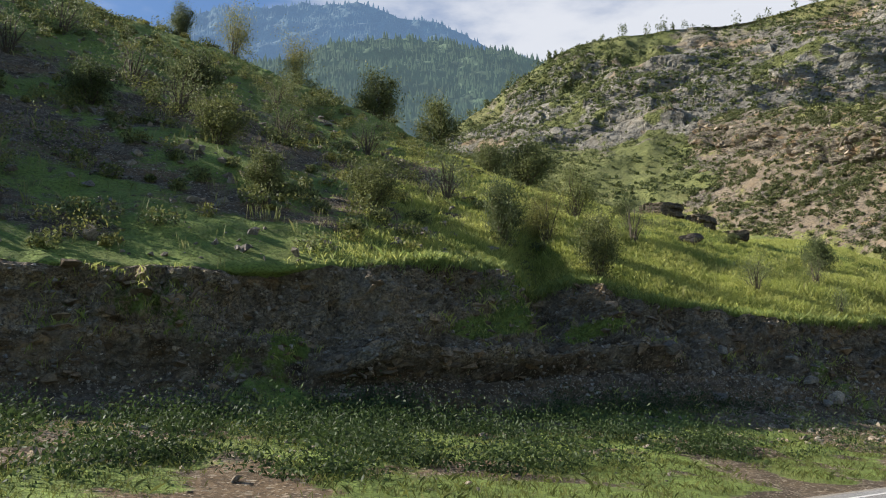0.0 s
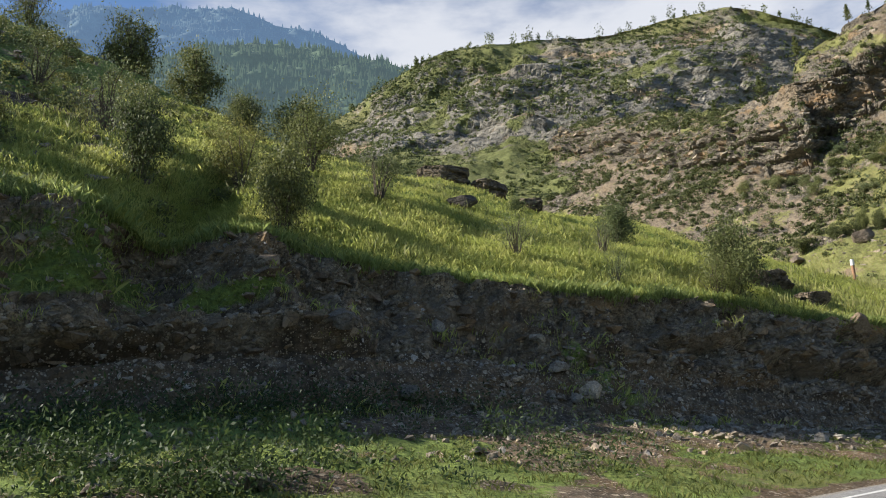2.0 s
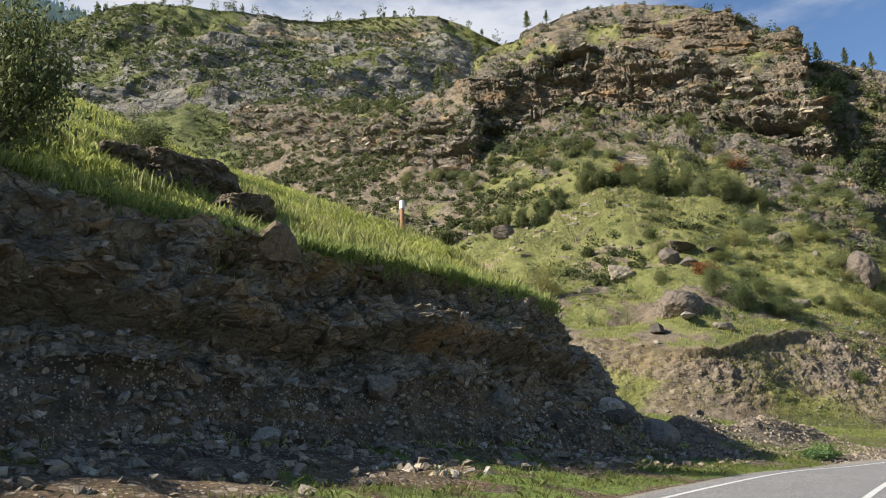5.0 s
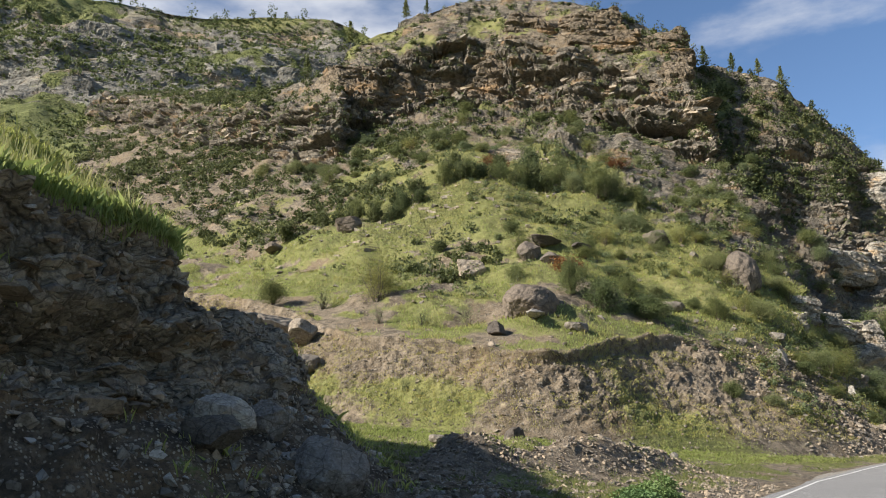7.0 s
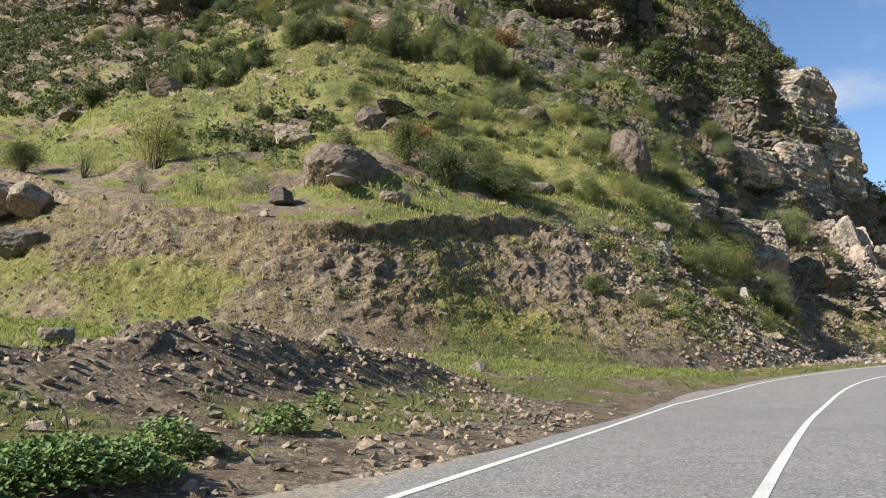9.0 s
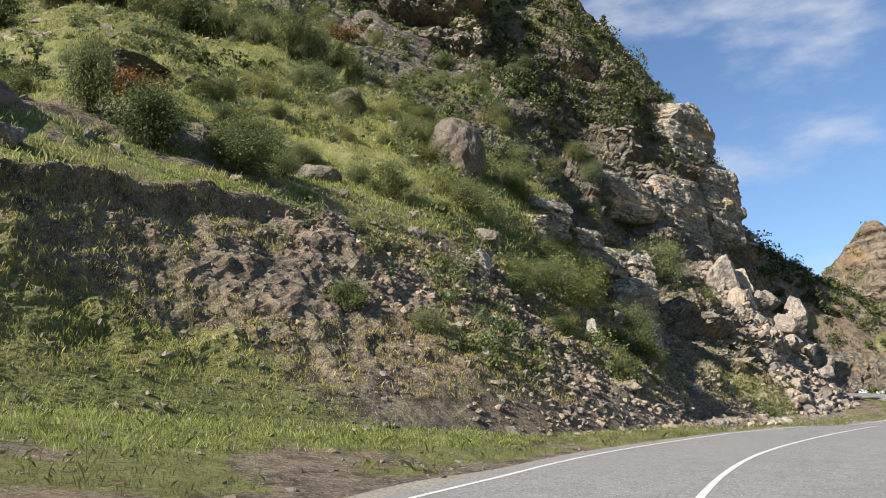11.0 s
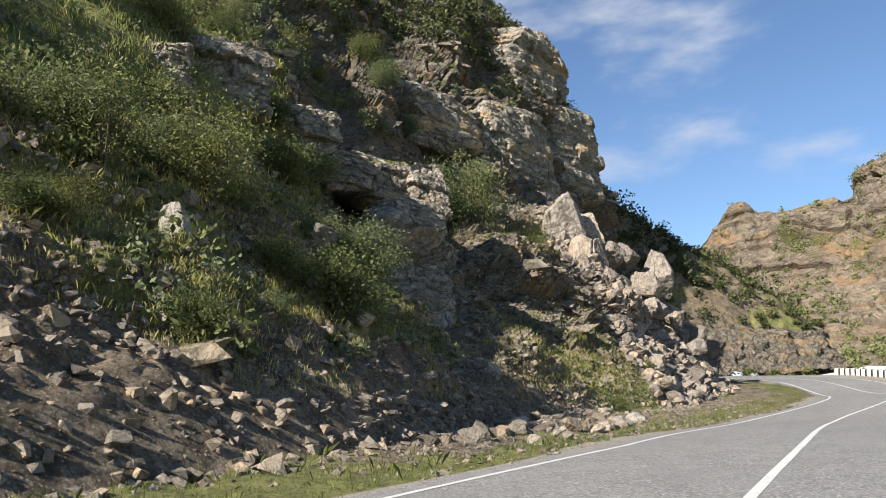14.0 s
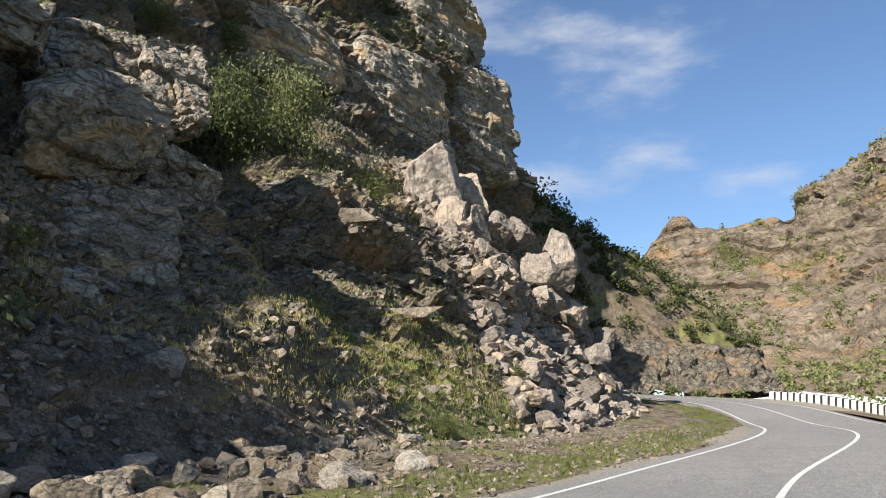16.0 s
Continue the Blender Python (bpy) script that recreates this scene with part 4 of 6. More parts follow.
# ---- mountain up the side valley ----
F_LINES = [
    [(-40, 200, 20), (10, 200, 30), (50, 210, 40), (90, 210, 48), (120, 220, 60), (150, 240, 80), (190, 250, 90)],
    [(-30, 300, 85), (22, 300, 98), (52, 300, 100), (90, 285, 98), (130, 285, 105), (165, 290, 115), (215, 290, 125)],
    [(-20, 350, 105), (28, 350, 125), (60, 345, 135), (100, 335, 142), (140, 330, 150), (180, 315, 150), (235, 310, 150)],
    [(-30, 400, 120), (23, 401, 160), (62, 399, 189), (100, 392, 197), (150, 378, 197.5), (218, 345, 197), (260, 330, 175)],
    [(-30, 520, 100), (23, 520, 130), (62, 520, 150), (100, 510, 150), (150, 490, 150), (230, 450, 140), (300, 420, 130)]]
mountain = Sheet(F_LINES, (40, 50, 50, 16), 300, [(0.1, 2.9, 8)])
x, y, z = np.moveaxis(mountain.p, -1, 0)
b = mountain.band
mountain.push(9 * fbm(mountain.p * 0.018, 4))
d1, d2, val = cells(mountain.p * (0.06, 0.06, 0.09))
mid = smooth(b, 1.0, 1.5) * (1 - smooth(b, 2.6, 2.9))
mountain.push(mid * (2.2 * (val - 0.5) + 3.5 * fbm(mountain.p * (0.03, 0.03, 0.12), 4)) + 2.0 * fbm(mountain.p * 0.09, 4) * (b < 2.95))
mountain.turf = 0.74 + 0.9 * fbm(mountain.p * 0.02 + 4, 3) + 0.5 * fbm(mountain.p * 0.11, 3) - 0.42 * mid
mountain.rock = np.clip(0.25 + 0.8 * mid, 0, 1)
mountain.crisp = mid
mountain.build("rocky_mountain", MOUNTAIN, "rocky mountain spur with scrub and grass", "mountain")

# ---- far canyon wall ----
H_LINES = [
    [(255, -60, -2), (270, 20, 0), (290, 60, 3), (310, 85, 5), (330, 105, 6), (350, 125, 8), (390, 150, 10), (440, 190, 10)],
    [(300, -60, 15), (335, 10, 16), (372, 55, 18), (390, 78, 18), (402, 100, 18), (410, 122, 18), (425, 140, 20), (470, 190, 16)],
    [(325, -60, 70), (365, 10, 58), (398, 58, 48), (418, 82, 38), (426, 105, 34), (428, 124, 34), (436, 141, 36), (480, 190, 30)],
    [(345, -60, 140), (385, 10, 112), (424, 60, 90), (443, 90, 80), (446, 96, 72), (443, 126, 71), (443, 139, 74), (485, 190, 40)],
    [(470, -60, 170), (500, 10, 140), (520, 62, 112), (530, 92, 96), (530, 112, 80), (520, 140, 76), (520, 155, 70), (560, 200, 30)]]
canyon = Sheet(H_LINES, (30, 40, 60, 16), 300)
b = canyon.band
d1, d2, val = cells(canyon.p * (0.05, 0.05, 0.08))
wall = smooth(b, 0.9, 1.3) * (1 - smooth(b, 2.95, 3.05))
canyon.push(8 * fbm(canyon.p * 0.02 + 8, 4) * smooth(b, 0.3, 1) * (1 - 0.8 * (b > 2.9)))
canyon.push(wall * (5 * (val - 0.5) + 6 * fbm(canyon.p * (0.01, 0.01, 0.10), 4)) + 1.2 * fbm(canyon.p * 0.12, 4))
canyon.turf = 0.25 + 0.9 * fbm(canyon.p * 0.03, 3) - 0.15 * wall + 0.4 * (b > 3)
canyon.rock = np.clip(0.35 + 0.5 * wall, 0, 1)
canyon.crisp = wall
canyon.build("canyon_wall", CANYON, "sunlit tan rock wall of the far canyon side", "cliff")

# ---- slope behind the cliff, with the rock cut at its foot ----
P_LINES = [
    [(208, 101, 2), (226, 94, 3), (236, 87, 3), (246, 79.5, 3.4), (253, 82, 3), (263, 96, 2)],
    [(211, 107, 14), (229, 100, 11), (239.5, 92, 10), (249.5, 84, 9.6), (256, 86, 9), (265, 98, 8)],
    [(218, 112, 34), (233, 105, 27), (243, 98, 21), (251, 88, 14), (259, 90, 12), (269, 102, 12)],
    [(228, 117, 42), (243, 113, 34), (251, 106, 28), (258, 98, 20), (266, 100, 16), (276, 110, 15)],
    [(246, 150, 38), (260, 146, 32), (268, 138, 26), (276, 128, 18), (284, 125, 14), (292, 128, 10)]]
corner = Sheet(P_LINES, (36, 40, 24, 16), 200)
b = corner.band
low = 1 - smooth(b, 0.9, 1.05)
d1, d2, val = cells(corner.p * (0.5, 0.5, 0.35))
corner.push(fbm(corner.p * 0.12, 4) * 1.6 * smooth(b, 0.2, 1) + low * (val - 0.5) * 0.9 + low * 0.5 * fbm(corner.p * 0.8, 3))
corner.turf = np.where(b > 1, 0.3 + 0.8 * fbm(corner.p * 0.1, 3), 0.15)
corner.rock = np.where(b > 1, 0.2, 0.7)
corner.crisp = low
corner.build("wooded_corner", HILL, "rock cut under a bushy slope at the bend", "slope")

# ---- far forested mountains; bluish emission in their materials imitates haze ----
def backdrop_material(name, tone, haze_glow, strength):
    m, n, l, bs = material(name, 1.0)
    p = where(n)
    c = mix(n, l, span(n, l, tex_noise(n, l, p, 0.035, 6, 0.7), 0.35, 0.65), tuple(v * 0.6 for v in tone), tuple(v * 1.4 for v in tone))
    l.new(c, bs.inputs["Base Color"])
    # no lamp: this emission stands in for the blue of aerial haze
    bs.inputs["Emission Color"].default_value = (*haze_glow, 1)
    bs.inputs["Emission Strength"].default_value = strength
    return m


G1 = [[(-900, 900, 100), (-500, 950, 200), (-200, 1000, 250), (0, 1000, 260), (200, 1000, 250), (500, 1000, 200)],
      [(-1000, 1250, 450), (-520, 1250, 560), (-270, 1280, 600), (-90, 1290, 600), (90, 1280, 540), (400, 1250, 420)],
      [(-1000, 1480, 700), (-496, 1415, 751), (-260, 1477, 815), (-118, 1495, 815), (154, 1492, 709), (500, 1500, 560)],
      [(-1000, 2000, 300), (-500, 2000, 300), (-260, 2000, 300), (-120, 2000, 300), (150, 2000, 300), (500, 2000, 200)]]
G2 = [[(-420, 400, 60), (-200, 430, 110), (-60, 450, 130), (20, 460, 140), (100, 470, 130), (240, 480, 120)],
      [(-420, 560, 200), (-220, 580, 240), (-94, 592, 251), (-20, 598, 240), (60, 600, 240), (200, 600, 220)],
      [(-420, 750, 330), (-172, 781, 362), (-103, 793, 395), (-20, 800, 397), (80, 797, 380), (300, 760, 300)],
      [(-420, 1000, 100), (-172, 1000, 100), (-103, 1000, 100), (-20, 1000, 100), (80, 1000, 100), (300, 1000, 100)]]
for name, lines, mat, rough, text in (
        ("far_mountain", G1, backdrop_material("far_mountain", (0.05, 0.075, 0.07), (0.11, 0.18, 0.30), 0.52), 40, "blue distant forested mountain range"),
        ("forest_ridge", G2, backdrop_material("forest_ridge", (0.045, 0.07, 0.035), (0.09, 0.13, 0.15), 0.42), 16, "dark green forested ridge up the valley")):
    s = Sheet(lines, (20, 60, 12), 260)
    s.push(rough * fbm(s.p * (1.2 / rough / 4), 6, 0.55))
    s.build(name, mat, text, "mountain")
    if name == "forest_ridge":
        forest = s
    else:
        far_range = s

# ---- vegetation and stones ----
def stuff(name, v, f, mat, label, category, shade=False):
    return tagged(new(name, mesh_of(name, v, f, mat, shade)), label, category, kind="stuff")


def bush_kind(name, leaf_mat, seed, count=1300, leaf=0.075, tall=1.0, label="", open_crown=0.5):
    """A bush about 2 m wide: stems from the ground, leaves in clumps at their ends."""
    rng = np.random.default_rng(seed)
    root = new(name)
    root.empty_display_size = 0.2
    ends = []
    bm = bmesh.new()
    for k in range(13):
        a, out = rng.uniform(0, 2 * np.pi), rng.uniform(0.15, 0.8)
        tip = np.array([np.cos(a) * out, np.sin(a) * out, tall * rng.uniform(0.7, 1.5) * (1.15 - 0.45 * out)])
        path = [np.array([np.cos(a) * 0.05, np.sin(a) * 0.05, -0.15])]
        for s in (0.35, 0.7, 1.0):
            path.append(tip * s * (1, 1, 1) + rng.normal(0, 0.06, 3) + (0, 0, 0.08 * np.sin(s * 3)))
        rings = []
        for q, r in zip(path, (0.035, 0.025, 0.016, 0.006)):
            rings.append([bm.verts.new((q[0] + r * np.cos(w), q[1] + r * np.sin(w), q[2])) for w in (0, 2.1, 4.2)])
        for lo, hi in zip(rings, rings[1:]):
            for i in range(3):
                bm.faces.new((lo[i], lo[(i + 1) % 3], hi[(i + 1) % 3], hi[i]))
        ends += [path[1] + rng.normal(0, 0.12, 3), path[2], path[3], path[3] + rng.normal(0, 0.18, 3), (path[2] + path[3]) / 2 + rng.normal(0, 0.15, 3)]
    me = bpy.data.meshes.new("trunk")
    bm.to_mesh(me)
    bm.free()
    me.materials.append(BARK)
    part("trunk", me, root, "brown trunk forking from the ground")
    ends = np.array(ends)
    pick = rng.integers(0, len(ends), count)
    size = rng.uniform(0.10, 0.30, len(ends))
    c = ends[pick] + rng.normal(size=(count, 3)) * size[pick][:, None] * (open_crown + 0.5) * (1, 1, 0.8)
    c[:, 2] = np.maximum(c[:, 2], 0.03)
    v, f = leaves(c, leaf, rng)
    part("foliage", mesh_of("foliage", v, f, leaf_mat, False), root)
    return tagged(root, label, "bush", "roadside bushes")


BUSHES = {
    "dark": bush_kind("bush", LEAF, 1, 9500, 0.026, 1.0, "dense dark green bush on the slope"),
    "round": bush_kind("bush", LEAF, 2, 9500, 0.025, 0.75, "low rounded green bush on the slope"),
    "sage": bush_kind("bush", LEAF_PALE, 3, 8000, 0.022, 0.8, "pale grey-green scrub bush on the slope"),
    "olive": bush_kind("bush", LEAF_YELLOW, 4, 6500, 0.021, 1.1, "thin yellowing bush with bare twigs", 0.8),
    "sparse": bush_kind("bush", LEAF_PALE, 5, 1900, 0.022, 1.0, "sparse twiggy bush in the grass", 0.9),
    "rust": bush_kind("bush", LEAF_RED, 6, 1700, 0.045, 0.6, "small rusty red bush on the slope"),
}
BUSHES["hedge"] = bush_kind("bush", LEAF_DARK, 7, 3000, 0.055, 1.0, "dark leafy bush in a row behind the meadow")
USED = set()


def bush(kind, sheet, x, y, wide, high, lo=0.0, hi=99.0, rng=np.random.default_rng(21)):
    """Stand a bush on a sheet: its width and height in metres."""
    g = sheet.ground(x, y, lo, hi)
    m = Matrix.Translation(g) @ Matrix.Rotation(rng.uniform(0, 6.28), 4, "Z") @ Matrix.Diagonal((wide / 2, wide / 2, high / 1.5, 1))
    if kind in USED:
        s = BUSHES[kind].scale
        return copy_thing(BUSHES[kind], m @ Matrix.Diagonal((1 / s[0], 1 / s[1], 1 / s[2], 1)))
    USED.add(kind)
    BUSHES[kind].matrix_basis = m
    return BUSHES[kind]


# bushes of the near bank
for kind, x, y, wide, high in (
        ("dark", 3.2, 40.5, 2.4, 3.2), ("dark", 8.2, 41.0, 2.6, 3.2), ("dark", -3.5, 38.5, 3.0, 2.2), ("dark", -8.0, 36.0, 2.4, 2.0), ("sparse", 0.5, 46.5, 3.6, 3.0),
        ("olive", 9.0, 52.5, 3.8, 3.2), ("sparse", 12.5, 51.0, 3.2, 2.8), ("dark", -6, 78, 5.6, 5.2), ("dark", 0.2, 73, 4.6, 4.4), ("dark", 8.0, 71.0, 5.4, 4.2), ("round", 4.5, 66, 3.4, 3.2),
        ("olive", -14.5, 79, 3.6, 4.4), ("olive", -22, 81, 4.0, 5.2), ("dark", -27, 80, 3, 3.4), ("round", 27, 56.5, 2.6, 2.8), ("dark", 29.8, 48.8, 3.2, 3.6), ("sparse", 22.0, 44.2, 1.4, 1.6),
        ("sparse", 18.0, 45.6, 2.4, 2.0), ("olive", 28.2, 47.6, 2.6, 1.6), ("sparse", 24, 51, 2.0, 1.8), ("round", 13.5, 58, 2.0, 1.2), ("sparse", 31, 52, 1.5, 1.4), ("round", 21, 57, 1.3, 0.9),
        ("round", 34.5, 58, 2.2, 1.6), ("sparse", 37, 60, 1.6, 1.4), ("olive", 6.2, 46, 3.0, 2.6), ("dark", -12, 42, 3.6, 2.6), ("sparse", -16, 47, 4.4, 3.0), ("sparse", -10, 50, 4.0, 2.6), ("dark", -20, 44, 3.6, 2.4),
        ("sparse", -21, 52, 4.6, 3.0), ("sparse", -27, 47, 4.4, 3.0), ("sparse", -5, 54, 3.6, 2.6), ("dark", -18, 56, 4.4, 3.0), ("sparse", -29, 58, 4.6, 3.2), ("sparse", -13, 62, 3.6, 2.6)):
    bush(kind, bank, x, y, wide, high, 3.0, 6.2)
# bushes of the second bank and terrace
for kind, x, y, wide, high in (
        ("hedge", 121, 120, 3.0, 3.4), ("hedge", 118.5, 124, 2.6, 2.8), ("hedge", 114, 128, 2.8, 3.0), ("sage", 126, 116, 2.6, 3.0), ("hedge", 92, 138, 3.4, 3.2), ("hedge", 99, 112, 2.0, 1.6), ("sparse", 95, 108, 2.4, 2.0), ("sparse", 83, 99, 2.0, 1.7), ("sparse", 82, 108, 2.6, 2.2), ("sparse", 90, 112, 2.2, 1.8), ("round", 100.4, 88.6, 4.2, 3.4), ("round", 98.6, 90.6, 2.8, 3.6), ("round", 104.5, 87.4, 4.4, 2.4), ("olive", 85.6, 103.6, 4.6, 4.0), ("sparse", 87, 107, 4, 3.2), ("sparse", 93.0, 91.8, 2.6, 2.8), ("sparse", 91.0, 89.4, 2.0, 1.8),
        ("sparse", 89.2, 94, 2.4, 2.4), ("sparse", 85.5, 96, 1.8, 1.6), ("round", 75.5, 112.5, 3.4, 2.4), ("round", 98, 97.5, 2.4, 1.8), ("round", 109, 93, 3.0, 2.4), ("rust", 103.5, 96.2, 3.6, 2.2),
        ("dark", 127, 113, 4.0, 4.2), ("sage", 129.5, 112.5, 4.4, 4.4), ("dark", 133, 111, 4.0, 3.2), ("sage", 124.5, 115, 3, 3), ("rust", 142, 122, 4.5, 2.6), ("rust", 120, 127, 5, 3), ("dark", 122, 121, 4.0, 4.6), ("dark", 125.5, 118.5, 3.4, 3.8)):
    bush(kind, hill, x, y, wide, high, 2.0, 5.0)
# hedge-like row behind the terrace
rng = np.random.default_rng(31)
for k in range(24):
    u = k / 23
    bush(("hedge", "hedge", "dark")[k % 3], hill, 96 + 27 * u + rng.normal(0, 0.8), 134 - 17 * u + rng.normal(0, 1.0), rng.uniform(1.7, 2.9), rng.uniform(2.0, 3.4), 2.6, 5.0)
# scrub on the steep slope above the road
weight = smooth(hill.p[..., 0], 100, 112) * (1 - smooth(hill.p[..., 0], 150, 176)) * (1 - 0.96 * smooth(hill.p[..., 0], 136, 143) * (hill.band < 2.7)) * (hill.band > 1.25) * (hill.band < 4.9) * (1 + 2 * (hill.turf > 0.25)) * (0.3 + (fbm(hill.p * 0.2, 2) > 0)) * (1 - np.clip(2 * meadow, 0, 1))
spots, _ = hill.scatter(weight, 175, rng)
for k, q in enumerate(spots):
    s = rng.uniform(0.9, 3.0)
    bush(("sage", "round", "sage", "dark", "olive", "round", "sage")[k % 7], hill, q[0], q[1], s * 1.25, s * rng.uniform(0.6, 0.95), hill.band.min(), 9)
for x, y, wide, high, kind in ((160.5, 91.5, 5.0, 5.2, "sage"), (163.5, 92.5, 4.0, 4.2, "olive"), (158, 93.5, 4.6, 4.6, "dark"), (165, 90.2, 3.6, 2.4, "olive"), (156, 95.5, 4.0, 4.0, "dark"), (168, 83.0, 1.3, 1.1, "round"), (157.5, 81.2, 1.2, 0.9, "round")):
    bush(kind, hill, x, y, wide, high)

# shrubs of the far slopes, as one mass a slope
def shrubs(name, sheet, weight, count, size, leaf, each, mat, label, rng, tall=0.8):
    p, n = sheet.scatter(weight, count, rng)
    s = size * rng.lognormal(0, 0.35, count)
    q = inside_ball((count, each), rng) * (0.5, 0.5, 0.45 * tall) * rng.uniform(0.7, 1.2, (count, 1, 3)) + (0, 0, 0.36 * tall)
    c = p[:, None] + q * s[:, None, None]
    v, f = leaves(c.reshape(-1, 3), leaf, rng, 1.1)
    return stuff(name, v, f, mat, label, "shrubs")


left_slope = (bank.band > 3.05) * (bank.band < 6.1) * (1 - smooth(bank.p[..., 0], -6, 8)) * np.clip(fbm(bank.p * 0.14 + 2, 3) + 0.3, 0.05, 1) * smooth(bank.p[..., 0], -50, -38)
shrubs("bank_scrub", bank, left_slope, 420, 1.5, 0.075, 230, LEAF, "dark low scrub on the shaded slope", rng, 0.7)
shrubs("bank_dry_scrub", bank, left_slope, 300, 1.2, 0.06, 150, LEAF_YELLOW, "dry yellowing scrub on the shaded slope", rng, 0.7)
patchy = np.clip(fbm(hill.p * 0.06 + 20, 3) + 0.25, 0, 1)
shrubs("hillside_shrubs", hill, (1 - np.clip(2 * meadow, 0, 1)) * (west > 3.75) * (hill.band < 7.1) * (patchy + 0.12) * (1 - 0.75 * crag) * (1 + 1.6 * (hill.p[..., 0] < 128)), 3400, 1.6, 0.19, 55, LEAF_DARK, "scattered dark green shrubs on the rocky hillside", rng)
shrubs("hillside_scrub", hill, (1 - np.clip(2 * meadow, 0, 1)) * (west > 3.5) * (hill.band < 7.1) * (0.3 + patchy), 3400, 1.1, 0.12, 45, LEAF_PALE, "low pale scrub over the rocky hillside", rng)
road_slope = smooth(hill.p[..., 0], 100, 112) * (1 - smooth(hill.p[..., 0], 146, 162)) * (1 - 0.96 * smooth(hill.p[..., 0], 136, 143) * (hill.band < 2.7)) * (hill.band > 1.2) * (hill.band < 4.6) * np.clip(fbm(hill.p * 0.18 + 6, 3) + 0.22, 0, 1)
shrubs("slope_scrub", hill, road_slope, 520, 1.15, 0.075, 110, LEAF_PALE, "pale green scrub over the steep slope", rng)
shrubs("slope_bushes", hill, road_slope, 320, 1.6, 0.085, 150, LEAF, "dark green scrub over the steep slope", rng)
shrubs("nose_trees", hill, (hill.band > 4.2) * (hill.band < 7.1) * smooth(hill.p[..., 0], 158, 172) * (1 - smooth(hill.p[..., 0], 196, 212)), 280, 2.5, 0.2, 110, LEAF_DARK, "small trees and bushes on the slope of the cliff top", rng, 1.2)
shrubs("mountain_shrubs", mountain, (mountain.band < 3.02) * np.clip(fbm(mountain.p * 0.02 + 9, 3) + 0.3, 0.05, 1), 7000, 2.0, 0.36, 22, LEAF, "dark scrub over the rocky mountain spur", rng)
shrubs("ridge_pines", mountain, np.abs(mountain.band - 3.0) < 0.03, 80, 3.6, 0.4, 70, LEAF, "pines along the mountain skyline", rng, 2.2)
shrubs("canyon_shrubs", canyon, (canyon.band < 3.4) * np.clip(fbm(canyon.p * 0.04 + 9, 3) + 0.2, 0.03, 1), 2400, 2.6, 0.42, 30, LEAF_PALE, "scrub on the canyon wall", rng)
shrubs("corner_bushes", corner, (corner.band > 1.0) * (corner.band < 3.6), 520, 2.6, 0.22, 90, LEAF_DARK, "dense dark bushes on the shaded slope", rng)
shrubs("river_bushes", river_side, (river_side.band > 1.3) * (river_side.band < 3.2) * smooth(river_side.p[..., 0], 150, 175), 260, 2.6, 0.2, 80, LEAF, "green bushes beyond the road barrier", rng)

def build_pine():
    """A pine 6 m high: bare lower stem, whorls of drooping branches."""
    rng = np.random.default_rng(71)
    root = new("pine_tree")
    bm = bmesh.new()
    rings = [[bm.verts.new((r * math.cos(w) + 0.1 * math.sin(h), r * math.sin(w), h)) for w in (0, 1.26, 2.51, 3.77, 5.03)] for h, r in ((-0.6, 0.13), (2, 0.1), (4, 0.06), (6, 0.015))]
    for lo, hi in zip(rings, rings[1:]):
        for i in range(5):
            bm.faces.new((lo[i], lo[(i + 1) % 5], hi[(i + 1) % 5], hi[i]))
    me = bpy.data.meshes.new("trunk")
    bm.to_mesh(me)
    bm.free()
    me.materials.append(BARK)
    part("trunk", me, root, "slim brown pine trunk")
    c = []
    for h in np.arange(1.3, 6.0, 0.32):
        for _ in range(6):
            a, reach = rng.uniform(0, 6.28), (6.3 - h) * rng.uniform(0.14, 0.40)
            t = rng.uniform(0.15, 1, 26)[:, None]
            c.append(np.array([math.cos(a), math.sin(a), 0.1]) * reach * t + (0, 0, h) + rng.normal(0, 0.10, (26, 3)))
    v, f = leaves(np.concatenate(c), 0.10, rng, 1.6)
    part("foliage", mesh_of("foliage", v, f, LEAF, False), root, "dark green needles in whorls")
    return tagged(root, "small dark pine on the rocky skyline", "pine tree", "skyline pines")


pine = build_pine()
for k, (x, y, high) in enumerate(((187, 128, 4.4), (183, 132, 5.0), (190, 124, 4.0), (193, 121, 4.2), (178.5, 133.5, 3.4), (126, 181, 6.5), (136, 174, 5.0), (140, 171.5, 3.4), (119, 187, 6.0), (112, 200, 5.5))):
    g = hill.ground(x, y, 6.5, 7.5)
    m = Matrix.Translation(g) @ Matrix.Rotation(k * 1.7, 4, "Z") @ Matrix.Diagonal((high / 6, high / 6, high / 6, 1))
    if k == 0:
        pine.matrix_basis, first = m, high / 6
    else:
        copy_thing(pine, m @ Matrix.Diagonal((1 / first, 1 / first, 1 / first, 1)))

# forest on the far ridge: pointed crowns
def conifers(name, sheet, weight, count, high, mat, label, rng):
    p, _ = sheet.scatter(weight, count, rng)
    h = high * rng.uniform(0.6, 1.3, count)
    a = np.linspace(0, 2 * np.pi, 6)[:-1]
    ring = np.stack([np.cos(a), np.sin(a), 0 * a - 0.1], -1)
    v = p[:, None] + np.concatenate([ring * (0.24, 0.24, 1), [[0, 0, 1]]])[None] * h[:, None, None]
    f = np.array([[i, (i + 1) % 5, 5] for i in range(5)])
    return stuff(name, v.reshape(-1, 3), (f[None] + (np.arange(count) * 6)[:, None, None]).reshape(-1, 3), mat, label, "forest")


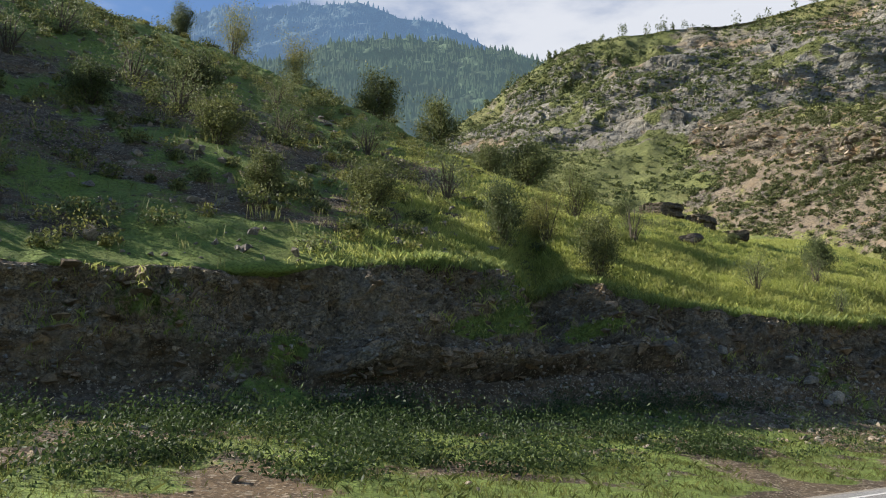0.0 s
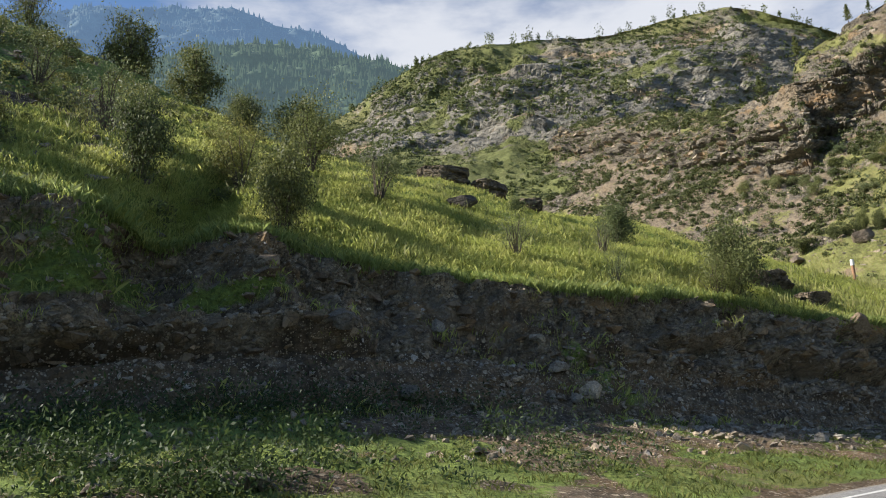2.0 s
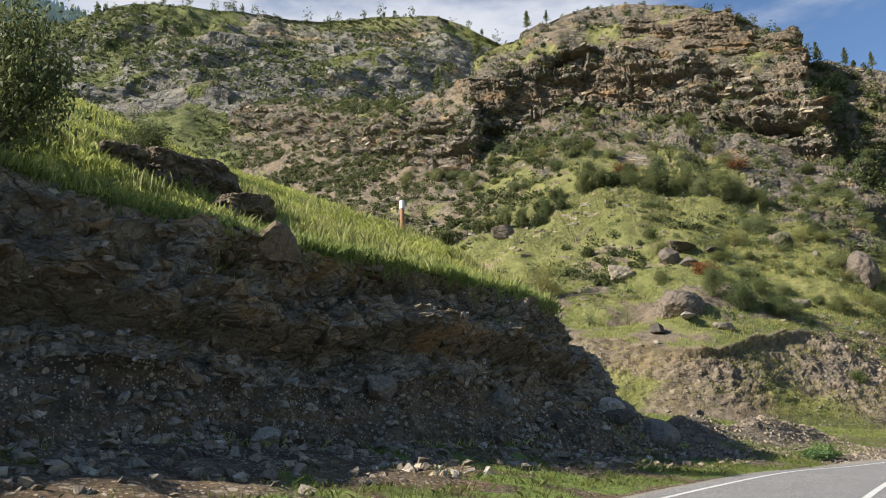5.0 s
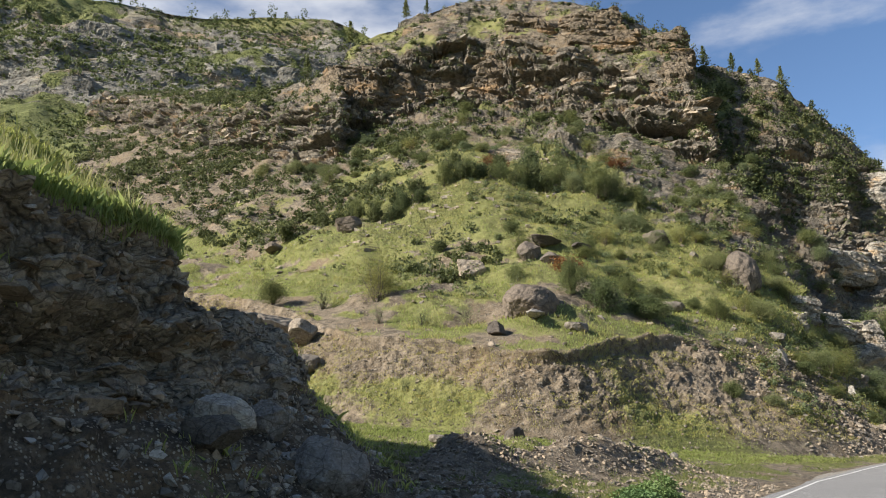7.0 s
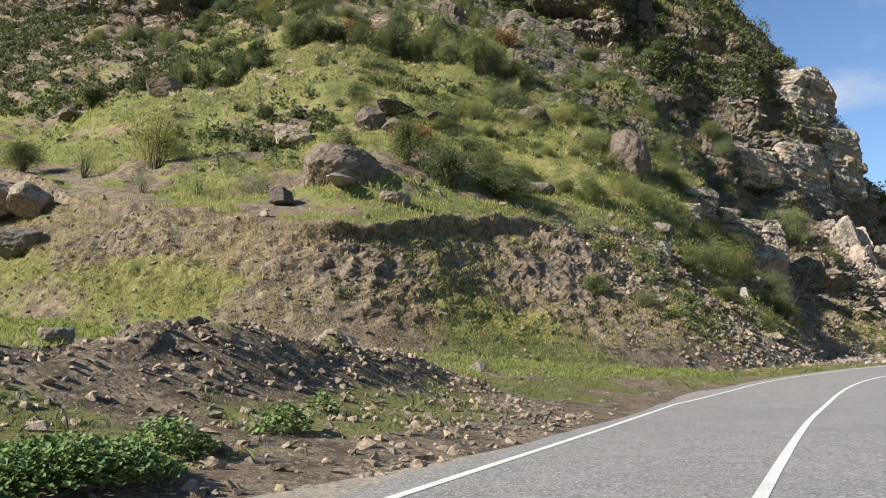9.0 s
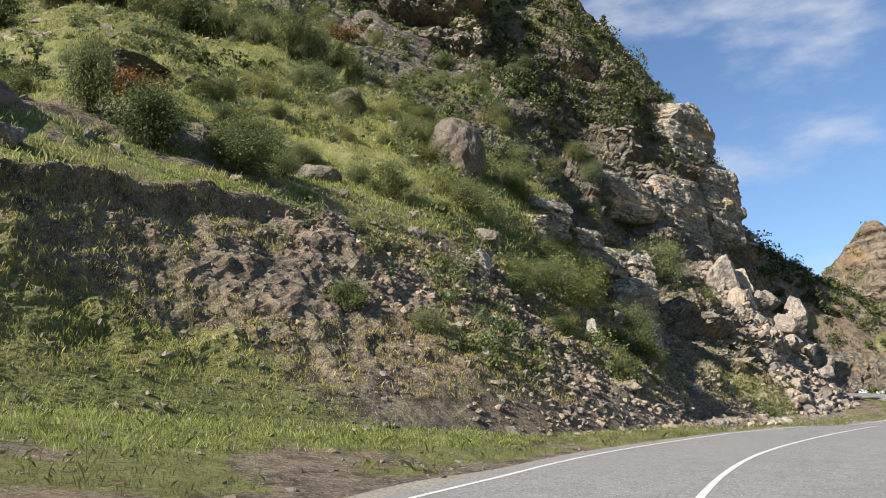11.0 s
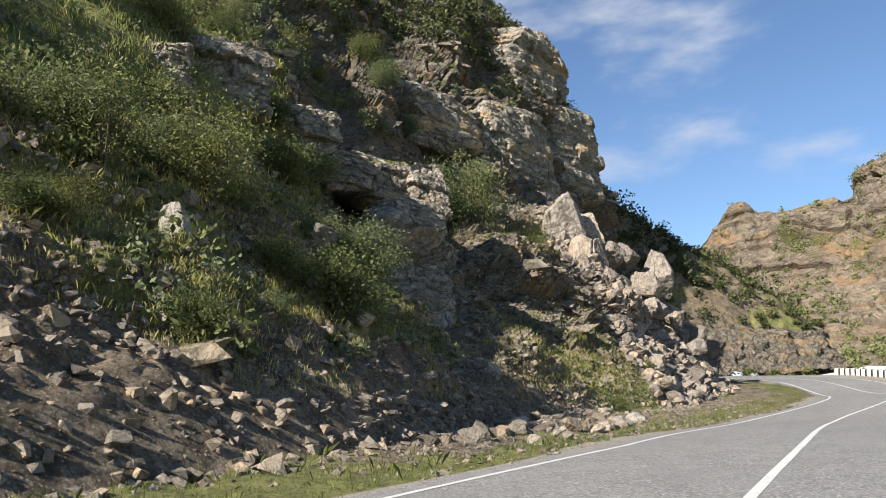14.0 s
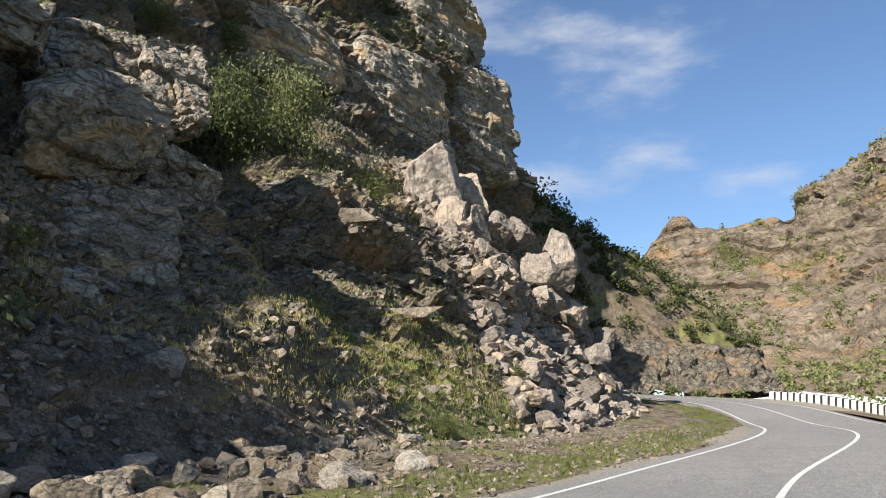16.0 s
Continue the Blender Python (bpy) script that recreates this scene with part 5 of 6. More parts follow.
# the crowns reuse the backdrop materials, haze emission included
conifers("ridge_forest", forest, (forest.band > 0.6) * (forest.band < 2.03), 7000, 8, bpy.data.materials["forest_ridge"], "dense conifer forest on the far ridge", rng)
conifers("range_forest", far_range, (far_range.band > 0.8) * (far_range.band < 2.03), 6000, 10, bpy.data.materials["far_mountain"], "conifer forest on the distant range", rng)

# ---- grass ----
rng = np.random.default_rng(41)
bx = bank.p[..., 0]
lawn = (bank.band > 2.95) * (bank.band < 5.6) * smooth(bank.turf, 0.35, 0.7) * (1 - 0.7 * smooth(bank.band, 3.6, 4.6)) * smooth(bx, -6, 1)
p, _ = bank.scatter(lawn, 76000, rng)
v, f = blades(p, rng.uniform(0.1, 0.32, len(p)), np.full(len(p), 0.012), rng, 0.5, 6, 0.14)
stuff("bank_grass", v, f, GRASS, "lush bright green grass on top of the bank", "grass")
lip = np.exp(-((bank.band - 2.98) / 0.05) ** 2) * smooth(bx, -5, 0) * (0.4 + (fbm(bank.p * 0.3, 2) > -0.1))
p, _ = bank.scatter(lip, 6500, rng)
v, f = blades(p, rng.uniform(0.2, 0.45, len(p)), np.full(len(p), 0.014), rng, 0.5, 6, 0.12)
stuff("lip_grass", v, f, GRASS, "long grass hanging over the edge of the bank", "grass")
tall = (bank.band > 2.95) * (bank.band < 4.6) * (smooth(bx, 24, 44) + 0.15) * (fbm(bank.p * 0.25 + 5, 2) > -0.15)
p, _ = bank.scatter(tall * 1.0, 2800, rng)
v, f = blades(p, rng.uniform(0.35, 0.8, len(p)), np.full(len(p), 0.007), rng, 0.22, 6, 0.16)
stuff("seeding_grass", v, f, HAY, "tall pale seeding grass on the bank", "grass")
tufts = (bank.band > 0.9) * (bank.band < 2.95) * (bank.turf > 0.22)
p, _ = bank.scatter(tufts * 1.0, 3000, rng)
v, f = blades(p, rng.uniform(0.12, 0.35, len(p)), np.full(len(p), 0.008), rng, 0.6, 6, 0.12)
stuff("face_grass", v, f, GRASS, "grass tufts clinging to the earth face", "grass")
# real short grass, its dark tone partly standing in for the bank's shade
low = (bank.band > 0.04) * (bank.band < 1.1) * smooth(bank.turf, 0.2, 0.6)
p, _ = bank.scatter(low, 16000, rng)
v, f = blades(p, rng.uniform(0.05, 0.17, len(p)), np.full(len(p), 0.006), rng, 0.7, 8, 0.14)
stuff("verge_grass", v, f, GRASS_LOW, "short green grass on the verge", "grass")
weedy = (bank.band > 0.25) * (bank.band < 1.25) * (1 - smooth(bx, 4, 20)) * smooth(bx, -40, -25) * (0.25 + (fbm(bank.p * 0.35, 2) > 0.0))
p, _ = bank.scatter(weedy * (fbm(bank.p * 0.3 + 7, 2) > -0.08), 2400, rng)
s = rng.uniform(0.3, 1.0, len(p))
c = p[:, None] + np.abs(rng.normal(size=(len(p), 64, 3))) * (1, 1, 0.9) * rng.choice([-1, 1], (len(p), 64, 3)) ** np.array([1, 1, 2]) * s[:, None, None] * (0.5, 0.5, 0.55)
v, f = leaves(c.reshape(-1, 3), 0.034, rng)
stuff("verge_weeds", v, f, WEED, "leafy green weeds at the foot of the bank", "weeds")
hx = hill.p[..., 0]
meadow_w = (hill.band > 1.97) * (hill.band < 4.3) * smooth(hill.turf, 0.4, 0.75) * (1 - 0.6 * smooth(hill.band, 3, 3.8)) * (hx < 150)
p, _ = hill.scatter(meadow_w, 24000, rng)
v, f = blades(p, rng.uniform(0.12, 0.38, len(p)), np.full(len(p), 0.018), rng, 0.5, 5, 0.2)
stuff("terrace_grass", v, f, GRASS, "bright grass on the terrace", "grass")
p, _ = hill.scatter(meadow_w * (fbm(hill.p * 0.3, 2) > 0.05), 6000, rng)
v, f = blades(p, rng.uniform(0.25, 0.6, len(p)), np.full(len(p), 0.014), rng, 0.3, 5, 0.2)
stuff("terrace_hay", v, f, HAY, "dry seeding grass on the terrace", "grass")
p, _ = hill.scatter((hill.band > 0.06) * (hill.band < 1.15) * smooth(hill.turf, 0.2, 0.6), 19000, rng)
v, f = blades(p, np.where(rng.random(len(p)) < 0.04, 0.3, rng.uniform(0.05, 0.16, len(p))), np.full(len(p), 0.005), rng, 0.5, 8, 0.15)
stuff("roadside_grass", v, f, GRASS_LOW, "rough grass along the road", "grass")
p, _ = hill.scatter((hill.band > 1.1) * (hill.band < 2.0) * (hill.turf > 0.15) * (hx > 70) * (hx < 172), 17000, rng)
v, f = blades(p, rng.uniform(0.08, 0.26, len(p)), np.full(len(p), 0.007), rng, 0.4, 7, 0.16)
stuff("slope_tufts", v, f, HAY, "dry grass tufts on the cut slope", "grass")
p, _ = hill.scatter((hill.band > 1.3) * (hill.band < 4.6) * smooth(hill.turf, 0.25, 0.6) * smooth(hx, 104, 112) * (1 - smooth(hx, 146, 156)), 7000, rng)
v, f = blades(p, rng.uniform(0.12, 0.38, len(p)), np.full(len(p), 0.007), rng, 0.4, 9, 0.2)
stuff("hanging_grass", v, f, HAY, "yellow-green grass tufts among the scrub of the steep slope", "grass")

p, _ = hill.scatter((hill.band > 0.35) * (hill.band < 1.35) * smooth(hill.turf, 0.3, 0.6) * (hx > 58) * (hx < 106) + shelf * (hill.band > 0.9) * (hill.band < 2.3), 18000, rng)
v, f = blades(p, rng.uniform(0.06, 0.24, len(p)), np.full(len(p), 0.009), rng, 0.45, 6, 0.18)
stuff("gully_grass", v, f, GRASS, "bright grass in the gully mouth below the terrace", "grass")


def butterbur(x, y, wide, count, rng):
    """A patch of big round leaves on short stalks."""
    g = hill.ground(x, y, 0, 1.2)
    c = np.array(g) + inside_ball((count,), rng) * (wide / 2, wide / 2.6, 0.0)
    c[:, 2] += rng.uniform(0.04, 0.42, count) * (1.1 - (np.linalg.norm(c[:, :2] - np.array(g)[:2], axis=1) * 2 / wide) ** 2)
    a = np.linspace(0, 2 * np.pi, 8)[:-1]
    r = rng.uniform(0.022, 0.055, (count, 1, 1))
    ring = np.stack([np.cos(a), np.sin(a), 0.25 * np.cos(2 * a)], -1)[None] * r
    tip = rng.normal(0, 0.35, (count, 1, 2))
    ring[..., 2] += (ring[..., :2] * tip).sum(-1)
    v = np.concatenate([ring, np.zeros((count, 1, 3)) - (0, 0, 0.02)], 1) + c[:, None]
    f = np.array([[i, (i + 1) % 7, 7] for i in range(7)])
    return v.reshape(-1, 3), (f[None] + (np.arange(count) * 8)[:, None, None]).reshape(-1, 3)


for x, y, wide, count in ((65.4, 55.4, 2.6, 2200), (64.2, 54.4, 1.8, 1000), (67.4, 56.6, 1.4, 500), (69.6, 58.0, 1.2, 300), (71.6, 59.6, 0.8, 120)):
    v, f = butterbur(x, y, wide, count, rng)
    tagged(new("butterbur", mesh_of("butterbur", v, f, BROAD, False)), "leafy green butterbur patch at the road's edge", "weeds", kind="stuff")

# ---- loose stones ----
def gravel(name, sheet, weight, count, lo, hi, mat, label, rng, power=2.5, bedded=False, points=9):
    p, n = sheet.scatter(weight, count, rng)
    s = lo + (hi - lo) * rng.random(count) ** power
    v, f = many_rocks(p + n * (s * (-0.15 if bedded else 0.15))[:, None], s, rng, 8, points, bedded)
    return stuff(name, v, f, mat, label, "stones")


on_apron = (bank.band > 0.36) * (bank.band < 2.1) * (0.25 + smooth(bx, 2, 14)) * (0.45 + smooth(bank.band, 0.7 - 0.45 * smooth(bx, 14, 26), 1.2 - 0.3 * smooth(bx, 14, 26))) * smooth(bx, -45, -30) * (0.3 + np.clip(fbm(bank.p * 0.4, 2) + 0.2, 0, 1))
gravel("talus_stones", bank, on_apron, 13000, 0.025, 0.24, TALUS, "loose grey stones at the foot of the bank", rng, 3.5)
gravel("pale_talus_stones", bank, on_apron * smooth(bx, 4, 20) * (fbm(bank.p * 0.5 + 6, 2) > 0.02), 1700, 0.05, 0.24, PALE_STONE, "pale loose stones at the foot of the bank", rng, 3)
gravel("bank_cobbles", bank, (bank.band > 1.9) * (bank.band < 2.95) * (0.4 + (fbm(bank.p * 0.5 + 3, 2) > 0)) * smooth(bx, -45, -30), 7000, 0.02, 0.17, TALUS, "cobbles stuck in the earth face", rng, 3)
gravel("face_pebbles", bank, (bank.band > 1.2) * (bank.band < 2.95) * (fbm(bank.p * 0.6 + 9, 2) > 0.0) * smooth(bx, -45, -30), 4500, 0.025, 0.16, PALE_STONE, "pale pebbles in the earth face", rng, 3)
gravel("verge_stones", bank, (bank.band > 0.15) * (bank.band < 1.0) * smooth(bx, -40, -20), 1200, 0.03, 0.16, STONE, "stones lying in the verge", rng, 4)
gravel("cut_cobbles", hill, (hill.band > 0.85) * (hill.band < 2.0) * (hx > 66) * (hx < 160), 12000, 0.03, 0.2, STONE, "stones in the cut slope", rng, 3.5)
gravel("roadside_stones", hill, (hill.band > 0.02) * (hill.band < 1.0) * (hx > 62) * (hx < 175) * (0.15 + smooth(hx, 118, 130)), 9000, 0.02, 0.14, STONE, "broken stones along the road's edge", rng, 3)
gravel("heap_stones", hill, heap * (hill.band < 1.2) + 0.35 * (hill.band > 0.02) * (hill.band < 0.7) * (hx > 60) * (hx < 80), 16000, 0.02, 0.16, TALUS, "rubble on the spoil heaps", rng, 3)
gravel("terrace_stones", hill, (hill.band > 2.0) * (hill.band < 4.6), 3200, 0.08, 0.55, STONE, "scattered stones on the terrace and slope", rng, 3)
gravel("slope_rocks", bank, (bank.band > 3.0) * (bank.band < 5.5) * (1 - smooth(bx, -3, 8)) * smooth(bx, -50, -38), 2600, 0.06, 0.45, STONE, "grey rocks on the shaded slope", rng, 3)
fall = np.exp(-((hx - 178 - (hill.p[..., 1] - 86) * -0.3) / 8.0) ** 2) * (hill.band > 0.8) * (hill.band < 2.25)
gravel("rockfall_rubble", hill, fall * 0.1 + slip, 16000, 0.05, 0.7, FALL_STONE, "pale broken rubble of a rockfall", rng, 3.2)

rock_face = cliff * (hill.band < 5.3) * (hx < 226)
def outcrops(name, weight, count, lo, hi, label, power=2.0):
    p, n = hill.scatter(weight, count, rng)
    v, f = ledges(p, n, lo + (hi - lo) * rng.random(count) ** power, rng)
    return stuff(name, v, f, CLIFF_ROCK, label, "rock face")


outcrops("cliff_ledges", rock_face * rocky * (fall < 0.3) * (hill.turf < 0.35), 700, 0.3, 1.3, "jointed grey ledges of the rock face", 2.2)
outcrops("crag_ledges", crag * (hx < 178), 450, 0.4, 1.6, "jointed ledges of the crag", 2.0)
outcrops("slope_ledges", upper * (0.25 + rocky) + 0.3 * cut * smooth(hx, 104, 116) * (hill.turf < 0.3), 3600, 0.25, 1.1, "low rock ledges showing through the hillside", 2.4)
gravel("scree", hill, (hill.band > 0.8) * (hill.band < 2.05) * smooth(hx, 104, 116) * (1 - smooth(hx, 160, 172)) * (0.3 + np.clip(fbm(hill.p * 0.25, 2) + 0.2, 0, 1)), 13000, 0.02, 0.27, SCREE, "dark scree over the foot of the slope", rng, 3.2)
gravel("slope_stones", hill, (hill.band > 0.7) * (hill.band < 2.6) * smooth(hx, 104, 112) * (1 - smooth(hx, 162, 172)), 1600, 0.08, 0.42, STONE, "grey stones scattered over the slope", rng, 2.4)
gravel("bank_clods", bank, (bank.band > 1.9) * (bank.band < 2.97) * smooth(bx, -40, -28), 3200, 0.08, 0.5, CLOD, "clods of earth and soft rock in the bank face", rng, 2.8, True)

# ---- boulders ----
BOULDERS = {}


def boulder(name, sheet, x, y, size, mat, label, seed, z=None, turn=0.0, sink=0.2, group=""):
    """A boulder: size gives its three diameters in metres; it sits on the sheet, or with its middle at z."""
    key = (seed, mat.name)
    if key not in BOULDERS:
        BOULDERS[key] = rock_mesh("boulder", mat, seed, *((5, 0.72) if seed in (1, 12, 18) else (20, 0.42)))
    ob = new(name, BOULDERS[key])
    g = sheet.ground(x, y)
    mid = g.z + size[2] * (0.5 - sink) if z is None else z
    ob.matrix_basis = Matrix.Translation((x, y, mid)) @ Matrix.Rotation(turn, 4, "Z") @ Matrix.Diagonal((size[0] / 1.7, size[1] / 1.7, size[2] / 1.7, 1))
    return tagged(ob, label, "boulder", group)


# heights of the middles of some that stand clear of the slope
KNOWN = {(92.2, 89.2): 11.5, (96.9, 103.7): 17.4, (103.8, 102.1): 20.4, (125.7, 91.2): 17.8, (125.8, 97.4): 21.0, (124.0, 101.2): 23.9, (112.8, 90.6): 13.2, (74.3, 71.1): -0.2, (72.9, 69.7): 0.0, (117.0, 82.0): 7.6, (111.1, 81.0): 4.9, (114.1, 84.2): 9.0}
for x, y, size, mat, seed, turn, label in (
        (92.2, 89.2, (5.2, 3.8, 3.3), DARK_STONE, 1, 0.3, "large rounded dark boulder on the grassy terrace"),
        (90.8, 87.2, (3.8, 2.0, 0.7), PALE_STONE, 2, 0.5, "flat pale slab in the grass"),
        (86.6, 87.1, (2.0, 1.5, 1.3), DARK_STONE, 3, 0.2, "small dark boulder on the terrace"),
        (92.8, 84.4, (2.2, 1.8, 1.3), STONE, 4, 0.9, "grey boulder beside a bush"),
        (96.9, 103.7, (4.8, 3.4, 3.4), STONE, 5, 0.2, "grey boulder embedded in the grassy slope"),
        (103.8, 102.1, (3.8, 2.8, 3.0), DARK_STONE, 6, 1.0, "dark boulder on the grassy slope"),
        (104.6, 99.0, (2.6, 2.0, 1.6), DARK_STONE, 7, 2.0, "dark boulder on the grassy slope"),
        (107.3, 103.0, (5.0, 3.0, 1.6), DARK_STONE, 8, 0.4, "dark rock outcrop on the brow"),
        (111.5, 101.5, (4.0, 2.6, 1.4), DARK_STONE, 9, 0.6, "dark rock outcrop on the brow"),
        (95.5, 127.0, (3.4, 2.6, 2.6), DARK_STONE, 10, 0.1, "dark boulder at the edge of the terrace"),
        (88.9, 135.6, (4.0, 3.0, 2.6), DARK_STONE, 11, 0.7, "grey boulder at the edge of the terrace"),
        (125.7, 91.2, (4.4, 3.8, 5.2), DARK_STONE, 12, 0.5, "tall upright grey boulder above the slope"),
        (125.8, 97.4, (3.0, 2.4, 2.2), STONE, 13, 0.5, "grey boulder among scrub"),
        (124.0, 101.2, (3.6, 2.8, 3.0), DARK_STONE, 14, 1.3, "grey boulder among scrub"),
        (112.8, 90.6, (3.2, 2.4, 2.0), STONE, 4, 2.2, "grey boulder among scrub"),
        (131.2, 114.2, (4.2, 3.4, 3.0), DARK_STONE, 5, 2.6, "grey boulder below the meadow"),
        (117.0, 82.0, (2.3, 1.8, 1.7), PALE_STONE, 15, 0.2, "pale broken boulder on the slope"),
        (111.1, 81.0, (2.2, 1.7, 1.6), PALE_STONE, 16, 1.1, "pale broken boulder on the slope"),
        (114.1, 84.2, (2.2, 1.5, 1.3), STONE, 7, 0.3, "grey boulder on the slope"),
        (124.5, 79.5, (1.1, 0.9, 1.2), PALE_STONE, 3, 0.3, "pale stone on the slope"),
        (74.3, 71.1, (1.8, 1.4, 2.1), DARK_STONE, 17, 0.5, "dark leaning boulder on a stone heap"),
        (72.9, 69.7, (1.3, 1.0, 0.8), PALE_STONE, 2, 0.9, "pale stone beside a dark boulder"),
        (77.5, 68.3, (2.2, 1.6, 1.7), STONE, 6, 0.2, "gravelly boulder in the verge"),
        (86.1, 70.6, (0.9, 0.7, 0.5), PALE_STONE, 15, 0.0, "white stone in the verge grass"),
        (75.6, 106.4, (7.0, 4.4, 4.6), STONE, 8, 0.4, "large tilted grey slab below the terrace edge"),
        (77.2, 102.2, (3.2, 2.6, 2.8), STONE, 14, 0.8, "grey block below the terrace edge"),
        (75.5, 98.2, (3.4, 2.4, 2.2), STONE, 9, 0.1, "grey block at the foot of the bank"),
        (73.0, 96.0, (2.2, 1.6, 1.4), STONE, 13, 0.1, "grey block at the foot of the bank"),
        (71.2, 90.5, (2.4, 1.8, 1.2), PALE_STONE, 16, 0.6, "pale boulder in the gully grass"),
        (69.0, 93.5, (1.8, 1.4, 1.0), STONE, 12, 1.6, "grey boulder in the gully grass"),
        (68.2, 84.0, (1.6, 1.2, 0.9), STONE, 7, 1.2, "grey boulder in the gully grass"),
        (70.6, 72.7, (1.2, 1.0, 0.8), STONE, 4, 1.2, "grey stone in the gully mouth"),
        (134.0, 83.0, (1.4, 1.1, 1.2), STONE, 9, 0.5, "grey boulder on the shaded slope"),
        (132.0, 79.6, (1.2, 0.9, 0.6), PALE_STONE, 2, 0.4, "pale stone by the road"),
        (145.5, 82.7, (1.7, 1.2, 0.8), PALE_STONE, 15, 0.3, "pale fallen stone by the cliff foot"),
        (154.3, 80.6, (1.0, 0.8, 0.5), PALE_STONE, 4, 0.8, "pale stone at the road's edge"),
        (120.4, 84.2, (1.6, 1.2, 1.1), STONE, 10, 2.4, "grey boulder on the slope")):
    boulder("boulder", hill, x, y, size, mat, label, seed, turn=turn, z=KNOWN.get((x, y)))
for x, y, size, mat, seed, turn, label in (
        (18.7, 38.9, (0.9, 0.7, 0.6), PALE_STONE, 15, 0.3, "orange-tinged boulder on the talus"),
        (17.6, 39.2, (0.9, 0.7, 0.5), PALE_STONE, 16, 1.0, "pale boulder on the talus"), (17.9, 38.3, (0.7, 0.6, 0.4), PALE_STONE, 2, 1.0, "pale boulder on the talus"), (17.2, 39.9, (0.8, 0.5, 0.4), PALE_STONE, 4, 2.0, "pale boulder on the talus"),
        (13.5, 39.0, (0.6, 0.5, 0.6), PALE_STONE, 3, 0.2, "pale block stuck in the bank"), (12.1, 35.9, (0.9, 0.7, 0.6), STONE, 5, 0.3, "grey boulder on the talus"), (10.2, 36.1, (1.1, 0.8, 0.7), STONE, 6, 0.8, "grey boulder on the talus"),
        (17.4, 54.7, (1.6, 1.2, 0.9), DARK_STONE, 10, 0.2, "dark rock in the grass slope"),
        (36.6, 49.5, (1.7, 1.3, 1.2), CLOD, 13, 0.6, "rock standing on the bank's edge"),
        (39.5, 49.3, (1.3, 0.9, 0.8), STONE, 5, 0.4, "grey stone on the talus"), (35.7, 47.0, (0.9, 0.7, 0.5), PALE_STONE, 2, 0.3, "pale stone on the talus"),
        (44.5, 51.0, (0.9, 0.8, 0.7), STONE, 12, 0.9, "grey stone on the talus"), (47.5, 52.0, (1.0, 0.8, 0.7), STONE, 13, 0.9, "grey stone on the talus"), (51.5, 53.4, (1.2, 0.9, 0.8), STONE, 14, 2.0, "grey stone at the bank's nose"),
        (54.6, 54.4, (1.9, 1.3, 1.2), STONE, 18, 0.7, "large grey boulder at the bank's nose"), (53.6, 55.6, (1.4, 1.1, 1.0), STONE, 6, 0.7, "grey boulder in the bank's nose"), (52.2, 54.8, (1.6, 1.1, 1.1), PALE_STONE, 16, 0.2, "pale boulder in the bank's nose"),
        (26.0, 37.5, (0.7, 0.5, 0.4), PALE_STONE, 3, 0.5, "white stone in the verge"), (19.5, 37.6, (0.5, 0.4, 0.3), PALE_STONE, 4, 0.5, "white stone in the verge"), (23.5, 40.0, (0.6, 0.4, 0.35), PALE_STONE, 15, 0.5, "white stone on the talus"),
        (-12.2, 27.5, (0.8, 0.6, 0.7), STONE, 5, 0.5, "grey stone on the ledge"), (8.5, 24.5, (0.8, 0.6, 0.4), STONE, 14, 0.5, "grey stone in the weeds"), (6.2, 26.0, (0.6, 0.5, 0.35), PALE_STONE, 2, 0.5, "pale stone in the weeds"), (-3.4, 27.4, (0.9, 0.7, 0.6), STONE, 8, 0.5, "grey stone under the bank")):
    boulder("boulder", bank, x, y, size, mat, label, seed, turn=turn)
# the rockfall: big pale blocks, then many smaller ones
for x, y, z, size, seed, turn in (
        (175.4, 91.6, 15.6, (5.2, 4.2, 5.0), 15, 0.3), (177.4, 90.2, 12.2, (3.6, 3.0, 3.4), 3, 1.2), (173.6, 89.8, None, (3.0, 2.6, 3.4), 16, 2.0), (178.8, 91.2, 14.6, (4.2, 3.2, 4.4), 19, 1.9), (180.6, 89.8, 12.6, (3.4, 2.6, 3.0), 14, 0.4), (183.4, 89.4, 13.0, (3.8, 3.0, 3.0), 20, 0.9),
        (186.2, 87.6, 11.6, (4.0, 3.4, 4.6), 19, 0.2), (182.0, 87.4, 9.9, (3.6, 3.0, 2.8), 2, 0.7), (178.4, 88.4, 9.6, (3.0, 2.4, 2.4), 4, 1.7), (180.2, 86.2, 7.4, (2.8, 2.2, 2.2), 13, 2.2), (175.4, 87.4, 8.0, (2.8, 2.2, 2.2), 11, 0.1), (184.4, 85.8, 7.2, (2.8, 2.2, 2.2), 6, 0.8), (187.4, 84.6, 5.6, (2.4, 2.0, 2.0), 16, 1.4), (182.6, 83.6, 4.0, (2.4, 1.8, 1.8), 3, 2.5)):
    boulder("rockfall_block", hill, x, y, size, FALL_STONE, "pale angular block of the rockfall", seed, turn=turn, z=z, group="rockfall blocks")
rng = np.random.default_rng(51)
spots, _ = hill.scatter(slip, 130, rng)
for k, q in enumerate(spots):
    s = rng.uniform(0.7, 1.7)
    boulder("rockfall_block", hill, q[0], q[1], (s * 1.2, s, s * 0.9), FALL_STONE, "pale angular block of the rockfall", (2, 3, 4, 15, 16, 20)[k % 6], turn=rng.uniform(0, 6), group="rockfall blocks")
rubble = np.exp(-(((hx - 141) / 7) ** 2)) * (hill.band > 0.3) * (hill.band < 1.02)
spots, _ = hill.scatter(rubble, 90, rng)
